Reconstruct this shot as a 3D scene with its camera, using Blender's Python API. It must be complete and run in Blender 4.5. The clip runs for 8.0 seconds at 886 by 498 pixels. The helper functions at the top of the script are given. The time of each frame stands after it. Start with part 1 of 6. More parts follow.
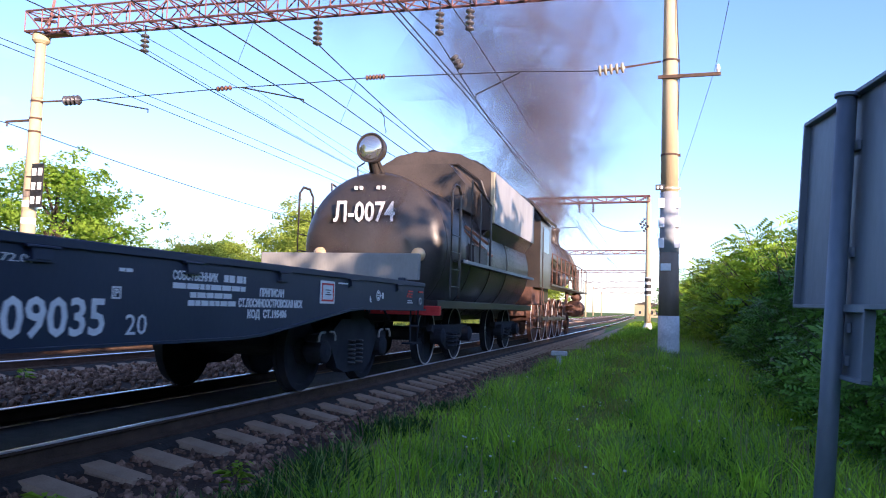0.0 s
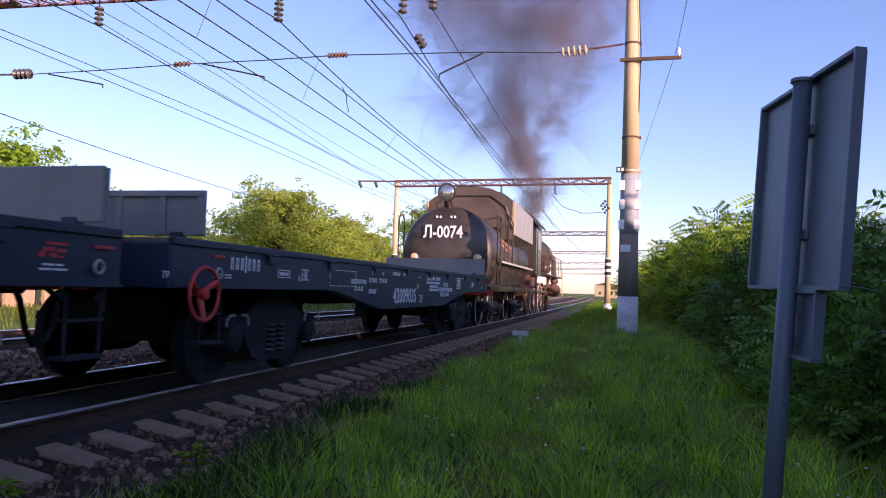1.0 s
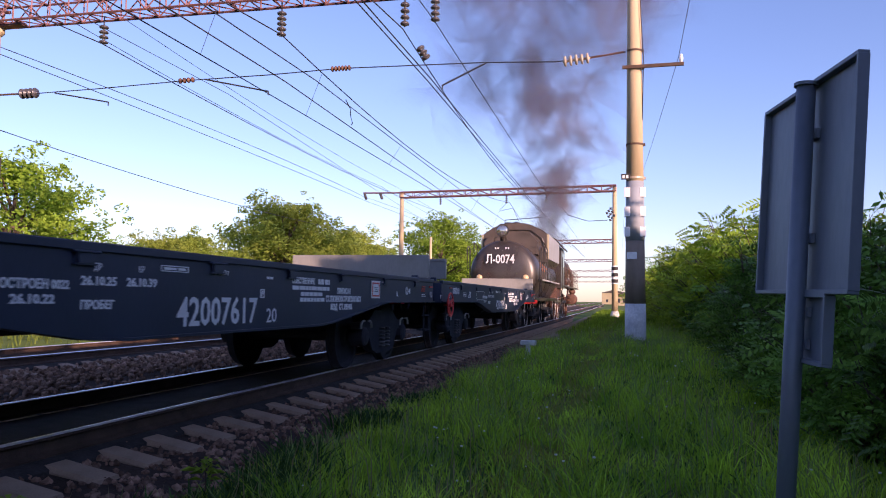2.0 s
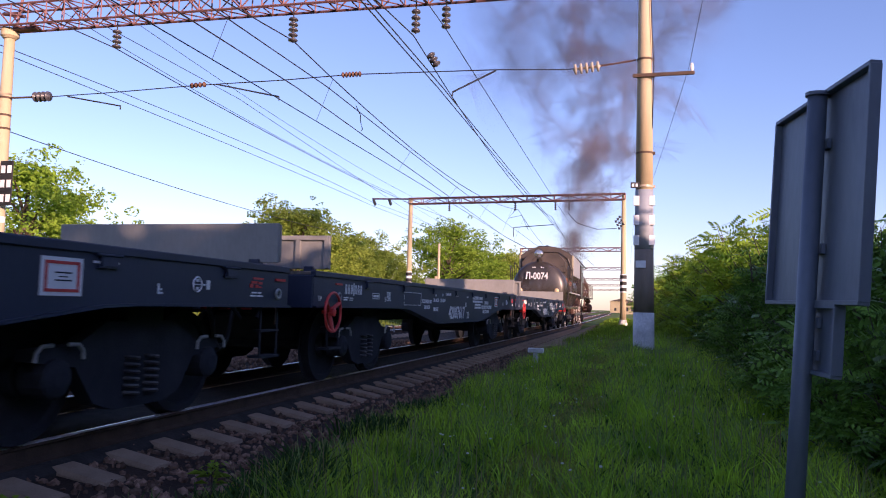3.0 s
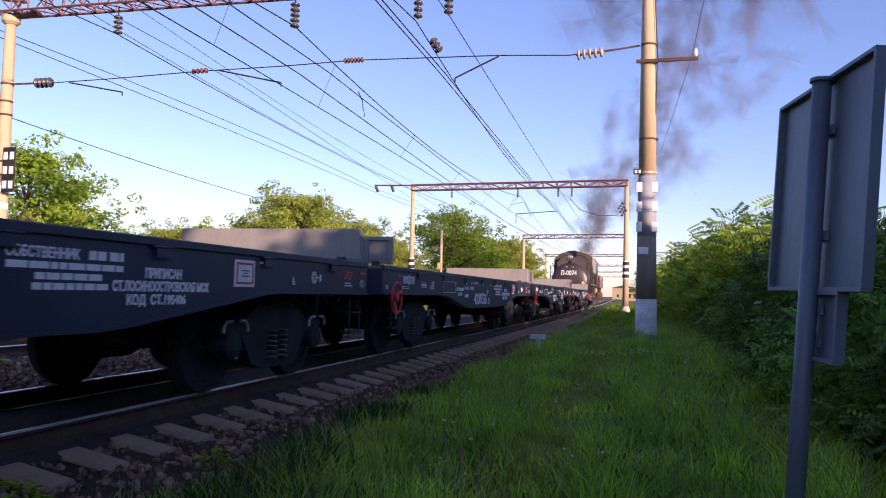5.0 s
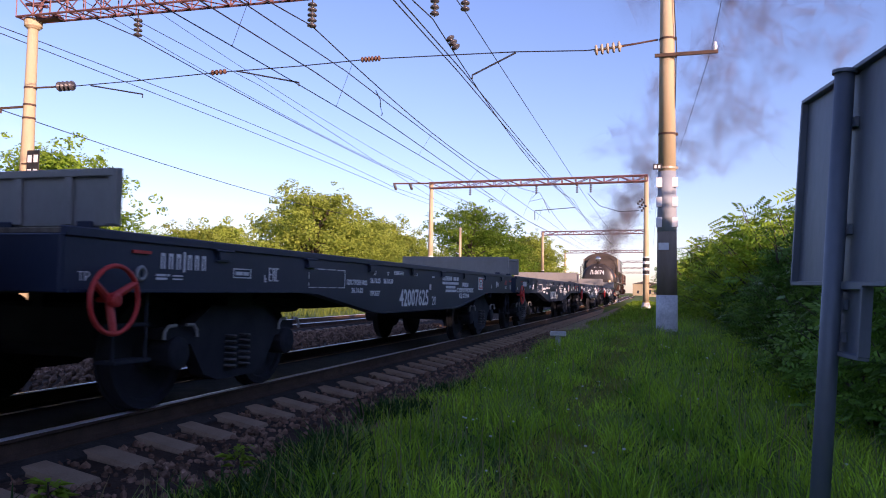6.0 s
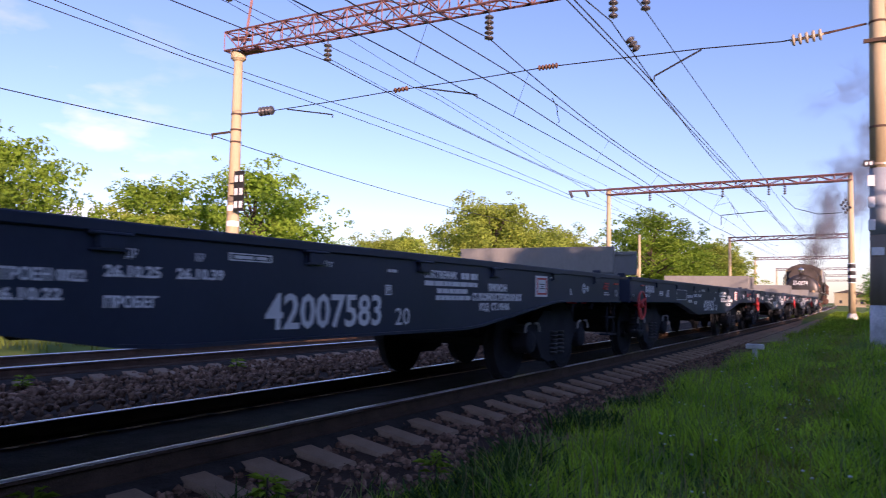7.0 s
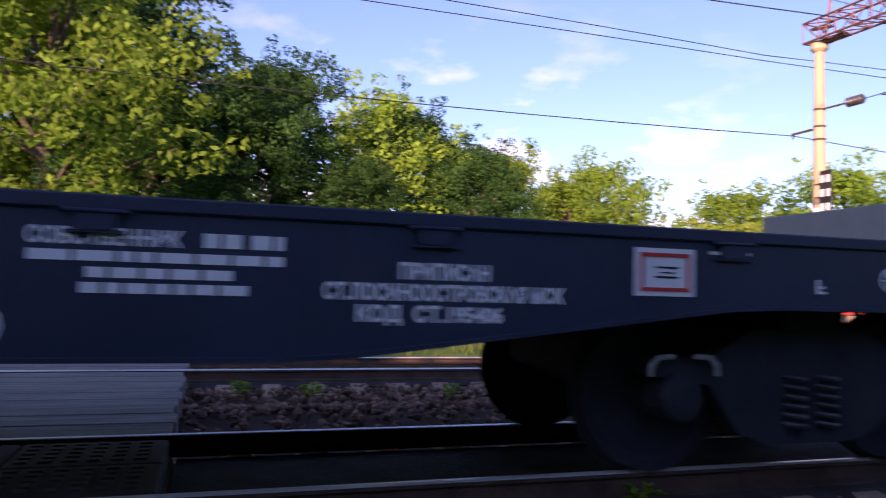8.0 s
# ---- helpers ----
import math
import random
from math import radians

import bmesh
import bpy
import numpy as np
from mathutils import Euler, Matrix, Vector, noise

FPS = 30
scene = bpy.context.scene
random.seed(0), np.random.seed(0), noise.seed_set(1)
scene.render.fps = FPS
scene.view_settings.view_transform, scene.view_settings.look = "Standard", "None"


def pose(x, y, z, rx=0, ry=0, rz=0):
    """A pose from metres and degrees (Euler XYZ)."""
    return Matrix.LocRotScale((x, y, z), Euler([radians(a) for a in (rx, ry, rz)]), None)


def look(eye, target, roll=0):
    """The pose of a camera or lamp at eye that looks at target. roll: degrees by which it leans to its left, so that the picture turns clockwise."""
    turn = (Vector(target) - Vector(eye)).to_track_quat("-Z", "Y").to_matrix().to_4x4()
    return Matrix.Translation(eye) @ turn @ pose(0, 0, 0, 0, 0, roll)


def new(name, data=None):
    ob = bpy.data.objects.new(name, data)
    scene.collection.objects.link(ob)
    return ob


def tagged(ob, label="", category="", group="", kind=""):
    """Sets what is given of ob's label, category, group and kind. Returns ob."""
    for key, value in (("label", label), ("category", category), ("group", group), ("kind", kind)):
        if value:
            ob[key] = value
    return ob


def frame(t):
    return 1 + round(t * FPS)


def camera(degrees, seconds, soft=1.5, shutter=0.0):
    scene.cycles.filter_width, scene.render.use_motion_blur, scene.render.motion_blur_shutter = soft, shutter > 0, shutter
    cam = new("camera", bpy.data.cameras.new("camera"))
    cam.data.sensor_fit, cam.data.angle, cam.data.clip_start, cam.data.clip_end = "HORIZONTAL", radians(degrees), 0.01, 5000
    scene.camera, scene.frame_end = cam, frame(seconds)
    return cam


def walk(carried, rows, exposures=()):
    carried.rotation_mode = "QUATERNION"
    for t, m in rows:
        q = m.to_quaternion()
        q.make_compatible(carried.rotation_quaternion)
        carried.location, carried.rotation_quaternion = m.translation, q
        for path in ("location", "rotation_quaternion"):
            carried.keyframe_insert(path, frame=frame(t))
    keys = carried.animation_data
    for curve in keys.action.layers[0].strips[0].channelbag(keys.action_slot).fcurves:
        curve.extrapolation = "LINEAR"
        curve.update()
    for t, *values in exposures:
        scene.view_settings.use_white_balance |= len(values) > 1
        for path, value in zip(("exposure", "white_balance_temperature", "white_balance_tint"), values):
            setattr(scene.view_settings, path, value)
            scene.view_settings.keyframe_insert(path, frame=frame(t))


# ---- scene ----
# Camera: hand-held beside the track, then panned to the left.
cam = camera(61.3, 8.0, soft=1.05, shutter=0.1)
PATH = [
    (0.0, 5.038, 0.0, 1.044, 16.87, 4.45, -1.71),
    (0.5, 5.038, 0.0, 1.044, 13.72, 4.01, -1.62),
    (1.0, 5.038, 0.0, 1.044, 13.99, 3.05, -1.77),
    (1.5, 5.038, 0.0, 1.044, 14.30, 3.52, -0.52),
    (3.0, 5.038, 0.0, 1.044, 15.11, 4.33, -1.43),
    (3.5, 5.038, 0.0, 1.044, 15.49, 4.63, -1.10),
    (4.0, 5.038, 0.0, 1.044, 15.34, 4.56, -1.29),
    (4.5, 5.038, 0.0, 1.044, 15.03, 3.78, -1.60),
    (6.0, 5.038, 0.0, 1.044, 16.77, 3.08, -0.99),
    (6.5, 4.931, 0.0, 1.044, 19.53, 3.26, -0.94),
    (7.0, 4.904, 0.0, 1.044, 30.10, 3.52, -1.08),
    (7.2, 4.898, 0.0, 1.044, 36.50, 3.15, -1.28),
    (7.4, 4.880, 0.0, 1.044, 43.70, 2.71, -1.04),
    (7.6, 4.820, 0.0, 1.044, 50.26, 2.84, -1.25),
    (7.8, 4.810, 0.0, 1.044, 59.95, 3.20, -0.91),
    (7.9, 4.785, 0.0, 1.044, 65.76, 3.01, -1.45),
    (8.0, 4.789, 0.0, 1.044, 72.49, 3.18, -1.54),
]
walk(cam, [(t, pose(x, y, z, 90 + pitch, roll, yaw)) for t, x, y, z, yaw, pitch, roll in PATH],
     exposures=[(0.0, 1.46, 5520, 30), (0.3, 1.32, 5800, 38), (0.6, 1.16, 5980, 43), (1.0, 0.90, 6020, 46), (1.5, 0.79, 6020, 47), (7.2, 0.72, 6020, 47), (8.0, 0.94, 6150, 52)])

scene.cycles.transparent_max_bounces = 128    # thin smoke lies many sheets deep

# ---------------------------------------------------------------- light
SUN_AZ, SUN_EL = 128.0, 13.0          # degrees, azimuth clockwise from +y
sun_dir = Vector((math.sin(radians(SUN_AZ)) * math.cos(radians(SUN_EL)),
                  math.cos(radians(SUN_AZ)) * math.cos(radians(SUN_EL)), math.sin(radians(SUN_EL))))
world = bpy.data.worlds.new("world")
scene.world = world
world.use_nodes = True
wn, wl = world.node_tree.nodes, world.node_tree.links
wn.clear()
w_out = wn.new("ShaderNodeOutputWorld")
w_bg = wn.new("ShaderNodeBackground")
w_sky = wn.new("ShaderNodeTexSky")
w_sky.sky_type = "NISHITA"
w_sky.sun_disc = False
w_sky.sun_elevation, w_sky.sun_rotation = radians(SUN_EL), radians(SUN_AZ)
w_sky.air_density, w_sky.dust_density, w_sky.ozone_density = 1.0, 0.35, 2.5
w_bg.inputs["Strength"].default_value = 0.13
# thin broken cloud low over the horizon
w_tc = wn.new("ShaderNodeTexCoord")
w_map = wn.new("ShaderNodeMapping")
w_map.inputs["Scale"].default_value = (4.5, 4.5, 12.0)
w_noise = wn.new("ShaderNodeTexNoise")
w_noise.inputs["Scale"].default_value, w_noise.inputs["Detail"].default_value = 1.6, 6.0
w_ramp = wn.new("ShaderNodeValToRGB")
w_ramp.color_ramp.elements[0].position, w_ramp.color_ramp.elements[1].position = 0.50, 0.66
w_sep = wn.new("ShaderNodeSeparateXYZ")
w_band = wn.new("ShaderNodeMapRange")
w_band.inputs["From Min"].default_value, w_band.inputs["From Max"].default_value = 0.38, 0.14
w_mul = wn.new("ShaderNodeMath")
w_mul.operation = "MULTIPLY"
w_mix = wn.new("ShaderNodeMixRGB")
w_mix.inputs["Color2"].default_value = (7.2, 6.6, 6.4, 1)
wl.new(w_tc.outputs["Generated"], w_map.inputs["Vector"])
wl.new(w_map.outputs["Vector"], w_noise.inputs["Vector"])
wl.new(w_noise.outputs["Fac"], w_ramp.inputs["Fac"])
wl.new(w_tc.outputs["Generated"], w_sep.inputs["Vector"])
wl.new(w_sep.outputs["Z"], w_band.inputs["Value"])
wl.new(w_ramp.outputs["Color"], w_mul.inputs[0])
wl.new(w_band.outputs["Result"], w_mul.inputs[1])
w_west = wn.new("ShaderNodeMapRange")      # the cloud stands in the west
w_west.inputs["From Min"].default_value, w_west.inputs["From Max"].default_value = -0.70, -0.88
w_part = wn.new("ShaderNodeMath")
w_part.operation = "MULTIPLY"
wl.new(w_sep.outputs["X"], w_west.inputs["Value"])
wl.new(w_mul.outputs["Value"], w_part.inputs[0])
wl.new(w_west.outputs["Result"], w_part.inputs[1])
wl.new(w_part.outputs["Value"], w_mix.inputs["Fac"])
wl.new(w_sky.outputs["Color"], w_mix.inputs["Color1"])
wl.new(w_mix.outputs["Color"], w_bg.inputs["Color"])
wl.new(w_bg.outputs["Background"], w_out.inputs["Surface"])

sun = new("sun", bpy.data.lights.new("sun", "SUN"))
sun.data.energy, sun.data.angle, sun.data.color = 5.0, radians(0.6), (1.0, 0.74, 0.44)
sun.matrix_basis = look(sun_dir * 100, (0, 0, 0))


# ---------------------------------------------------------------- materials
def material(name, a, b, rough=0.8, metal=0.0, scale=4.0, fine=60.0, bump=0.15, spread=0.5, vary=0.0, translucent=0.0, streak=None, coat=0.0):
    """Two colours mixed by a coarse and a fine noise, with fine relief."""
    m = bpy.data.materials.new(name)
    m.use_nodes = True
    n, l = m.node_tree.nodes, m.node_tree.links
    p = n["Principled BSDF"]
    tc = n.new("ShaderNodeTexCoord")
    mp = n.new("ShaderNodeMapping")
    if streak:
        mp.inputs["Scale"].default_value = streak
    n1, n2 = n.new("ShaderNodeTexNoise"), n.new("ShaderNodeTexNoise")
    n1.inputs["Scale"].default_value, n1.inputs["Detail"].default_value = scale, 5.0
    n2.inputs["Scale"].default_value, n2.inputs["Detail"].default_value = fine, 3.0
    l.new(tc.outputs["Object"], mp.inputs["Vector"])
    l.new(mp.outputs["Vector"], n1.inputs["Vector"])
    l.new(mp.outputs["Vector"], n2.inputs["Vector"])
    add = n.new("ShaderNodeMath")
    add.operation = "MULTIPLY_ADD"
    add.inputs[1].default_value = 0.4
    l.new(n2.outputs["Fac"], add.inputs[0])
    l.new(n1.outputs["Fac"], add.inputs[2])
    ramp = n.new("ShaderNodeValToRGB")
    mid = 0.7
    ramp.color_ramp.elements[0].position, ramp.color_ramp.elements[1].position = mid - spread / 2, mid + spread / 2
    ramp.color_ramp.elements[0].color, ramp.color_ramp.elements[1].color = (*a, 1), (*b, 1)
    l.new(add.outputs["Value"], ramp.inputs["Fac"])
    colour = ramp.outputs["Color"]
    if vary:
        info = n.new("ShaderNodeObjectInfo")
        geo = n.new("ShaderNodeNewGeometry")
        r2 = n.new("ShaderNodeMath")
        r2.operation = "ADD"
        l.new(info.outputs["Random"], r2.inputs[0])
        l.new(geo.outputs["Random Per Island"], r2.inputs[1])
        rng = n.new("ShaderNodeMapRange")
        rng.inputs["From Max"].default_value = 2.0
        rng.inputs["To Min"].default_value, rng.inputs["To Max"].default_value = 1 - vary, 1 + vary
        l.new(r2.outputs["Value"], rng.inputs["Value"])
        hsv = n.new("ShaderNodeHueSaturation")
        l.new(rng.outputs["Result"], hsv.inputs["Value"])
        l.new(colour, hsv.inputs["Color"])
        colour = hsv.outputs["Color"]
    l.new(colour, p.inputs["Base Color"])
    p.inputs["Roughness"].default_value, p.inputs["Metallic"].default_value = rough, metal
    p.inputs["Coat Weight"].default_value = coat
    p.inputs["Specular IOR Level"].default_value = 0.12 if translucent else 0.22 if rough >= 0.85 else 0.5    # matt leaves, dust and stone
    if bump:
        bp = n.new("ShaderNodeBump")
        bp.inputs["Strength"].default_value, bp.inputs["Distance"].default_value = bump, 0.02
        l.new(n2.outputs["Fac"], bp.inputs["Height"])
        l.new(bp.outputs["Normal"], p.inputs["Normal"])
    if translucent:
        tr = n.new("ShaderNodeBsdfTranslucent")
        mx = n.new("ShaderNodeMixShader")
        mx.inputs["Fac"].default_value = translucent
        l.new(colour, tr.inputs["Color"])
        l.new(p.outputs["BSDF"], mx.inputs[1])
        l.new(tr.outputs["BSDF"], mx.inputs[2])
        l.new(mx.outputs["Shader"], n["Material Output"].inputs["Surface"])
    return m


M_SOIL = material("soil_under_grass", (0.075, 0.125, 0.020), (0.13, 0.19, 0.035), 0.95, scale=0.6, fine=14, bump=0.4)
M_GRASS = material("grass", (0.13, 0.285, 0.020), (0.40, 0.58, 0.050), 0.6, scale=0.9, fine=5, bump=0, vary=0.85, spread=0.32, translucent=0.38)
M_STRAW = material("dry_grass", (0.22, 0.17, 0.08), (0.35, 0.30, 0.16), 0.8, scale=2, bump=0, vary=0.3, translucent=0.3)
M_TRODDEN = material("trodden_grass", (0.26, 0.25, 0.05), (0.46, 0.43, 0.12), 0.8, scale=2, bump=0, vary=0.4, translucent=0.3)
M_STRAWGREEN = material("pale_grass_stem", (0.16, 0.28, 0.06), (0.32, 0.44, 0.14), 0.7, scale=2, bump=0, vary=0.4, translucent=0.35)
M_PETAL = material("white_flower", (0.7, 0.7, 0.62), (0.8, 0.8, 0.75), 0.7, bump=0)
M_BALLAST = material("ballast_bed", (0.035, 0.022, 0.017), (0.08, 0.052, 0.040), 0.95, scale=3, fine=40, bump=0.9)
M_STONE = material("ballast_stone", (0.085, 0.042, 0.026), (0.40, 0.245, 0.170), 0.9, scale=9, fine=50, bump=0.3, vary=0.8)
M_SLEEPER = material("weathered_concrete", (0.29, 0.195, 0.132), (0.49, 0.355, 0.250), 0.9, scale=3, fine=70, bump=0.35, vary=0.2)
M_RAIL = material("rusty_rail_side", (0.06, 0.035, 0.025), (0.13, 0.08, 0.055), 0.8, 0.2, scale=5, fine=90, bump=0.3)
M_RAILTOP = material("polished_rail_head", (0.84, 0.84, 0.84), (0.93, 0.93, 0.93), 0.30, 0.55, scale=3, fine=60, bump=0.0)
M_PANEL = material("crossing_concrete", (0.15, 0.135, 0.12), (0.31, 0.285, 0.255), 0.9, scale=2.5, fine=40, bump=0.5, streak=(5, 0.4, 1), vary=0.15)
M_RUBBER = material("crossing_rubber", (0.02, 0.02, 0.02), (0.05, 0.045, 0.045), 0.8, scale=4, fine=60, bump=0.3)
M_NAVY = material("navy_wagon_paint", (0.014, 0.023, 0.050), (0.026, 0.038, 0.074), 0.50, scale=1.3, fine=40, bump=0.05, streak=(1, 1, 0.35))
M_DARK = material("dirty_black_steel", (0.024, 0.028, 0.038), (0.040, 0.044, 0.055), 0.86, 0.0, scale=5, fine=60, bump=0.2)
M_TREAD = material("worn_wheel_steel", (0.35, 0.34, 0.33), (0.5, 0.5, 0.5), 0.35, 0.9, scale=6, bump=0.05)
M_GREY = material("grey_end_board", (0.21, 0.21, 0.20), (0.30, 0.295, 0.28), 0.6, scale=1.5, fine=30, bump=0.1, streak=(1, 1, 0.4))
M_WOOD = material("weathered_deck_plank", (0.12, 0.095, 0.07), (0.28, 0.24, 0.19), 0.85, scale=3, fine=40, bump=0.4, streak=(6, 0.5, 1), vary=0.2)
M_WHITE = material("white_lettering", (0.74, 0.75, 0.76), (0.86, 0.87, 0.88), 0.6, scale=12, bump=0)
M_RED = material("red_paint", (0.56, 0.03, 0.03), (0.72, 0.06, 0.05), 0.45, scale=8, bump=0.05)
M_LOCO = material("sooty_loco_black", (0.026, 0.023, 0.023), (0.068, 0.056, 0.050), 0.36, 0.1, scale=1.6, fine=35, bump=0.08, coat=0.15)
M_LOCOGREY = material("dull_tender_plate", (0.22, 0.22, 0.23), (0.33, 0.33, 0.34), 0.5, 0.1, scale=2, fine=30, bump=0.1, streak=(1, 1, 0.3))
M_BROWN = material("sooty_brown_plate", (0.045, 0.036, 0.032), (0.090, 0.071, 0.062), 0.6, 0.1, scale=1.5, fine=30, bump=0.15)
M_COAL = material("coal", (0.008, 0.008, 0.008), (0.03, 0.028, 0.028), 0.6, scale=8, fine=30, bump=0.6)
M_RUST = material("rust_red_gear", (0.07, 0.034, 0.025), (0.17, 0.085, 0.06), 0.7, 0.2, scale=5, fine=40, bump=0.2)
M_GLASS = material("lamp_glass", (0.42, 0.44, 0.45), (0.60, 0.61, 0.60), 0.06, 0.85, scale=2, bump=0)
M_AMBER = material("buffer_lamp_lens", (0.75, 0.5, 0.25), (0.85, 0.65, 0.4), 0.15, 0.2, scale=4, bump=0)
M_MAST = material("mast_concrete", (0.42, 0.33, 0.20), (0.56, 0.46, 0.30), 0.85, scale=1.2, fine=40, bump=0.25, streak=(3, 3, 0.5))
M_MASTDARK = material("brown_mast_concrete", (0.21, 0.165, 0.13), (0.31, 0.25, 0.20), 0.9, scale=1.5, fine=40, bump=0.3, streak=(3, 3, 0.5))
M_MASTGREY = material("grey_mast_band", (0.26, 0.29, 0.33), (0.36, 0.39, 0.43), 0.7, scale=2, fine=40, bump=0.2)
M_LIME = material("whitewash", (0.46, 0.46, 0.45), (0.80, 0.79, 0.77), 0.9, scale=2.5, fine=25, bump=0.3, spread=0.35)
M_BLACKPAINT = material("black_marking", (0.015, 0.015, 0.017), (0.03, 0.03, 0.032), 0.7, scale=6, bump=0.1)
M_GANTRY = material("gantry_steel", (0.15, 0.07, 0.075), (0.24, 0.12, 0.12), 0.7, 0.2, scale=3, fine=50, bump=0.15)
M_GALV = material("galvanised_sign_steel", (0.12, 0.145, 0.185), (0.19, 0.22, 0.265), 0.5, 0.3, scale=2.0, fine=30, bump=0.08, streak=(1, 1, 0.4))
M_INS = material("insulator_glaze", (0.045, 0.045, 0.055), (0.085, 0.080, 0.090), 0.3, scale=8, bump=0)
M_INSLIGHT = material("insulator_pale", (0.38, 0.30, 0.22), (0.5, 0.42, 0.32), 0.35, scale=8, bump=0)
M_WIRE = material("wire", (0.035, 0.033, 0.04), (0.07, 0.065, 0.07), 0.5, 0.6, scale=10, bump=0)
M_BARK = material("bark", (0.06, 0.045, 0.035), (0.14, 0.11, 0.085), 0.95, scale=3, fine=25, bump=0.7, streak=(3, 3, 0.6))
M_LEAF_A = material("leaf_sunny_green", (0.16, 0.29, 0.024), (0.31, 0.45, 0.05), 0.55, scale=0.4, fine=4, bump=0, vary=0.4, translucent=0.45)
M_LEAF_B = material("leaf_deep_green", (0.022, 0.066, 0.016), (0.058, 0.130, 0.024), 0.5, scale=0.5, fine=4, bump=0, vary=0.5, translucent=0.25)
M_LEAF_C = material("leaf_olive_green", (0.25, 0.34, 0.05), (0.40, 0.48, 0.08), 0.6, scale=0.4, fine=4, bump=0, vary=0.35, translucent=0.45)
M_LEAF_E = material("shrub_leaf_green", (0.042, 0.130, 0.020), (0.19, 0.36, 0.055), 0.38, scale=0.9, fine=5, bump=0, vary=0.7, translucent=0.28)
M_LEAF_D = material("leaf_yellow_green", (0.15, 0.29, 0.020), (0.33, 0.46, 0.04), 0.5, scale=0.5, fine=4, bump=0, vary=0.45, translucent=0.4)
def veil(m, most):
    """Thin smoke: as opaque as the sheet's own density there, broken up by a slow noise."""
    n, l = m.node_tree.nodes, m.node_tree.links
    out = n["Material Output"].inputs["Surface"]
    was = out.links[0].from_socket
    clear, mix = n.new("ShaderNodeBsdfTransparent"), n.new("ShaderNodeMixShader")
    dens, tc, cloud, mul = n.new("ShaderNodeAttribute"), n.new("ShaderNodeTexCoord"), n.new("ShaderNodeTexNoise"), n.new("ShaderNodeMath")
    span = n.new("ShaderNodeMapRange")
    dens.attribute_name = "soot"
    cloud.inputs["Scale"].default_value, cloud.inputs["Detail"].default_value = 0.9, 3.0
    span.inputs["From Min"].default_value, span.inputs["From Max"].default_value = 0.3, 0.7
    span.inputs["To Min"].default_value, span.inputs["To Max"].default_value = most * 0.55, most
    mul.operation = "MULTIPLY"
    l.new(tc.outputs["Object"], cloud.inputs["Vector"])
    l.new(cloud.outputs["Fac"], span.inputs["Value"])
    l.new(span.outputs["Result"], mul.inputs[0])
    l.new(dens.outputs["Fac"], mul.inputs[1])
    l.new(mul.outputs["Value"], mix.inputs["Fac"])
    l.new(clear.outputs["BSDF"], mix.inputs[1])
    l.new(was, mix.inputs[2])
    l.new(mix.outputs["Shader"], out)


M_SMOKE = material("soot_smoke", (0.16, 0.125, 0.14), (0.25, 0.20, 0.215), 1.0, scale=0.6, bump=0, translucent=0.5)
veil(M_SMOKE, 0.165)
# near-black ballast: the deep shade under the train put into the colour
M_SHADEBED = material("shade_black_ballast", (0.036, 0.032, 0.031), (0.072, 0.062, 0.058), 0.95, scale=5, fine=40, bump=0.8)
M_MEADOW = material("dull_meadow_grass", (0.07, 0.11, 0.02), (0.15, 0.19, 0.035), 0.7, scale=0.5, fine=5, bump=0, vary=0.5, translucent=0.3)
M_SAND = material("dry_bare_earth", (0.24, 0.165, 0.09), (0.38, 0.28, 0.17), 0.95, scale=1.5, fine=20, bump=0.5)
M_HAZE = material("far_yard", (0.30, 0.25, 0.15), (0.42, 0.36, 0.24), 0.9, scale=0.2, bump=0)


# ---------------------------------------------------------------- mesh helpers
def mesh_of(bm, mat, smooth=False):
    me = bpy.data.meshes.new("mesh")
    bm.to_mesh(me)
    bm.free()
    me.materials.append(mat)
    if smooth:
        me.polygons.foreach_set("use_smooth", [True] * len(me.polygons))
    return me


def part(name, bm, mat, parent=None, label="", smooth=False):
    """One mesh object, under a thing or a part of it."""
    me = bm if isinstance(bm, bpy.types.Mesh) else mesh_of(bm, mat, smooth)
    me.name = name
    ob = new(name, me)
    if parent:
        ob.parent = parent
    if label:
        tagged(ob, label)
    return ob


def thing(name, label, category, group="", kind="", at=None):
    ob = new(name)
    if at:
        ob.matrix_basis = at
    return tagged(ob, label, category, group, kind)


def box(bm, x0, x1, y0, y1, z0, z1, bevel=0.0):
    r = bmesh.ops.create_cube(bm, size=1)
    bmesh.ops.scale(bm, vec=(x1 - x0, y1 - y0, z1 - z0), verts=r["verts"])
    bmesh.ops.translate(bm, vec=((x0 + x1) / 2, (y0 + y1) / 2, (z0 + z1) / 2), verts=r["verts"])
    if bevel:
        edges = list({e for v in r["verts"] for e in v.link_edges})
        bmesh.ops.bevel(bm, geom=edges, offset=bevel, segments=1, affect="EDGES")
    return bm


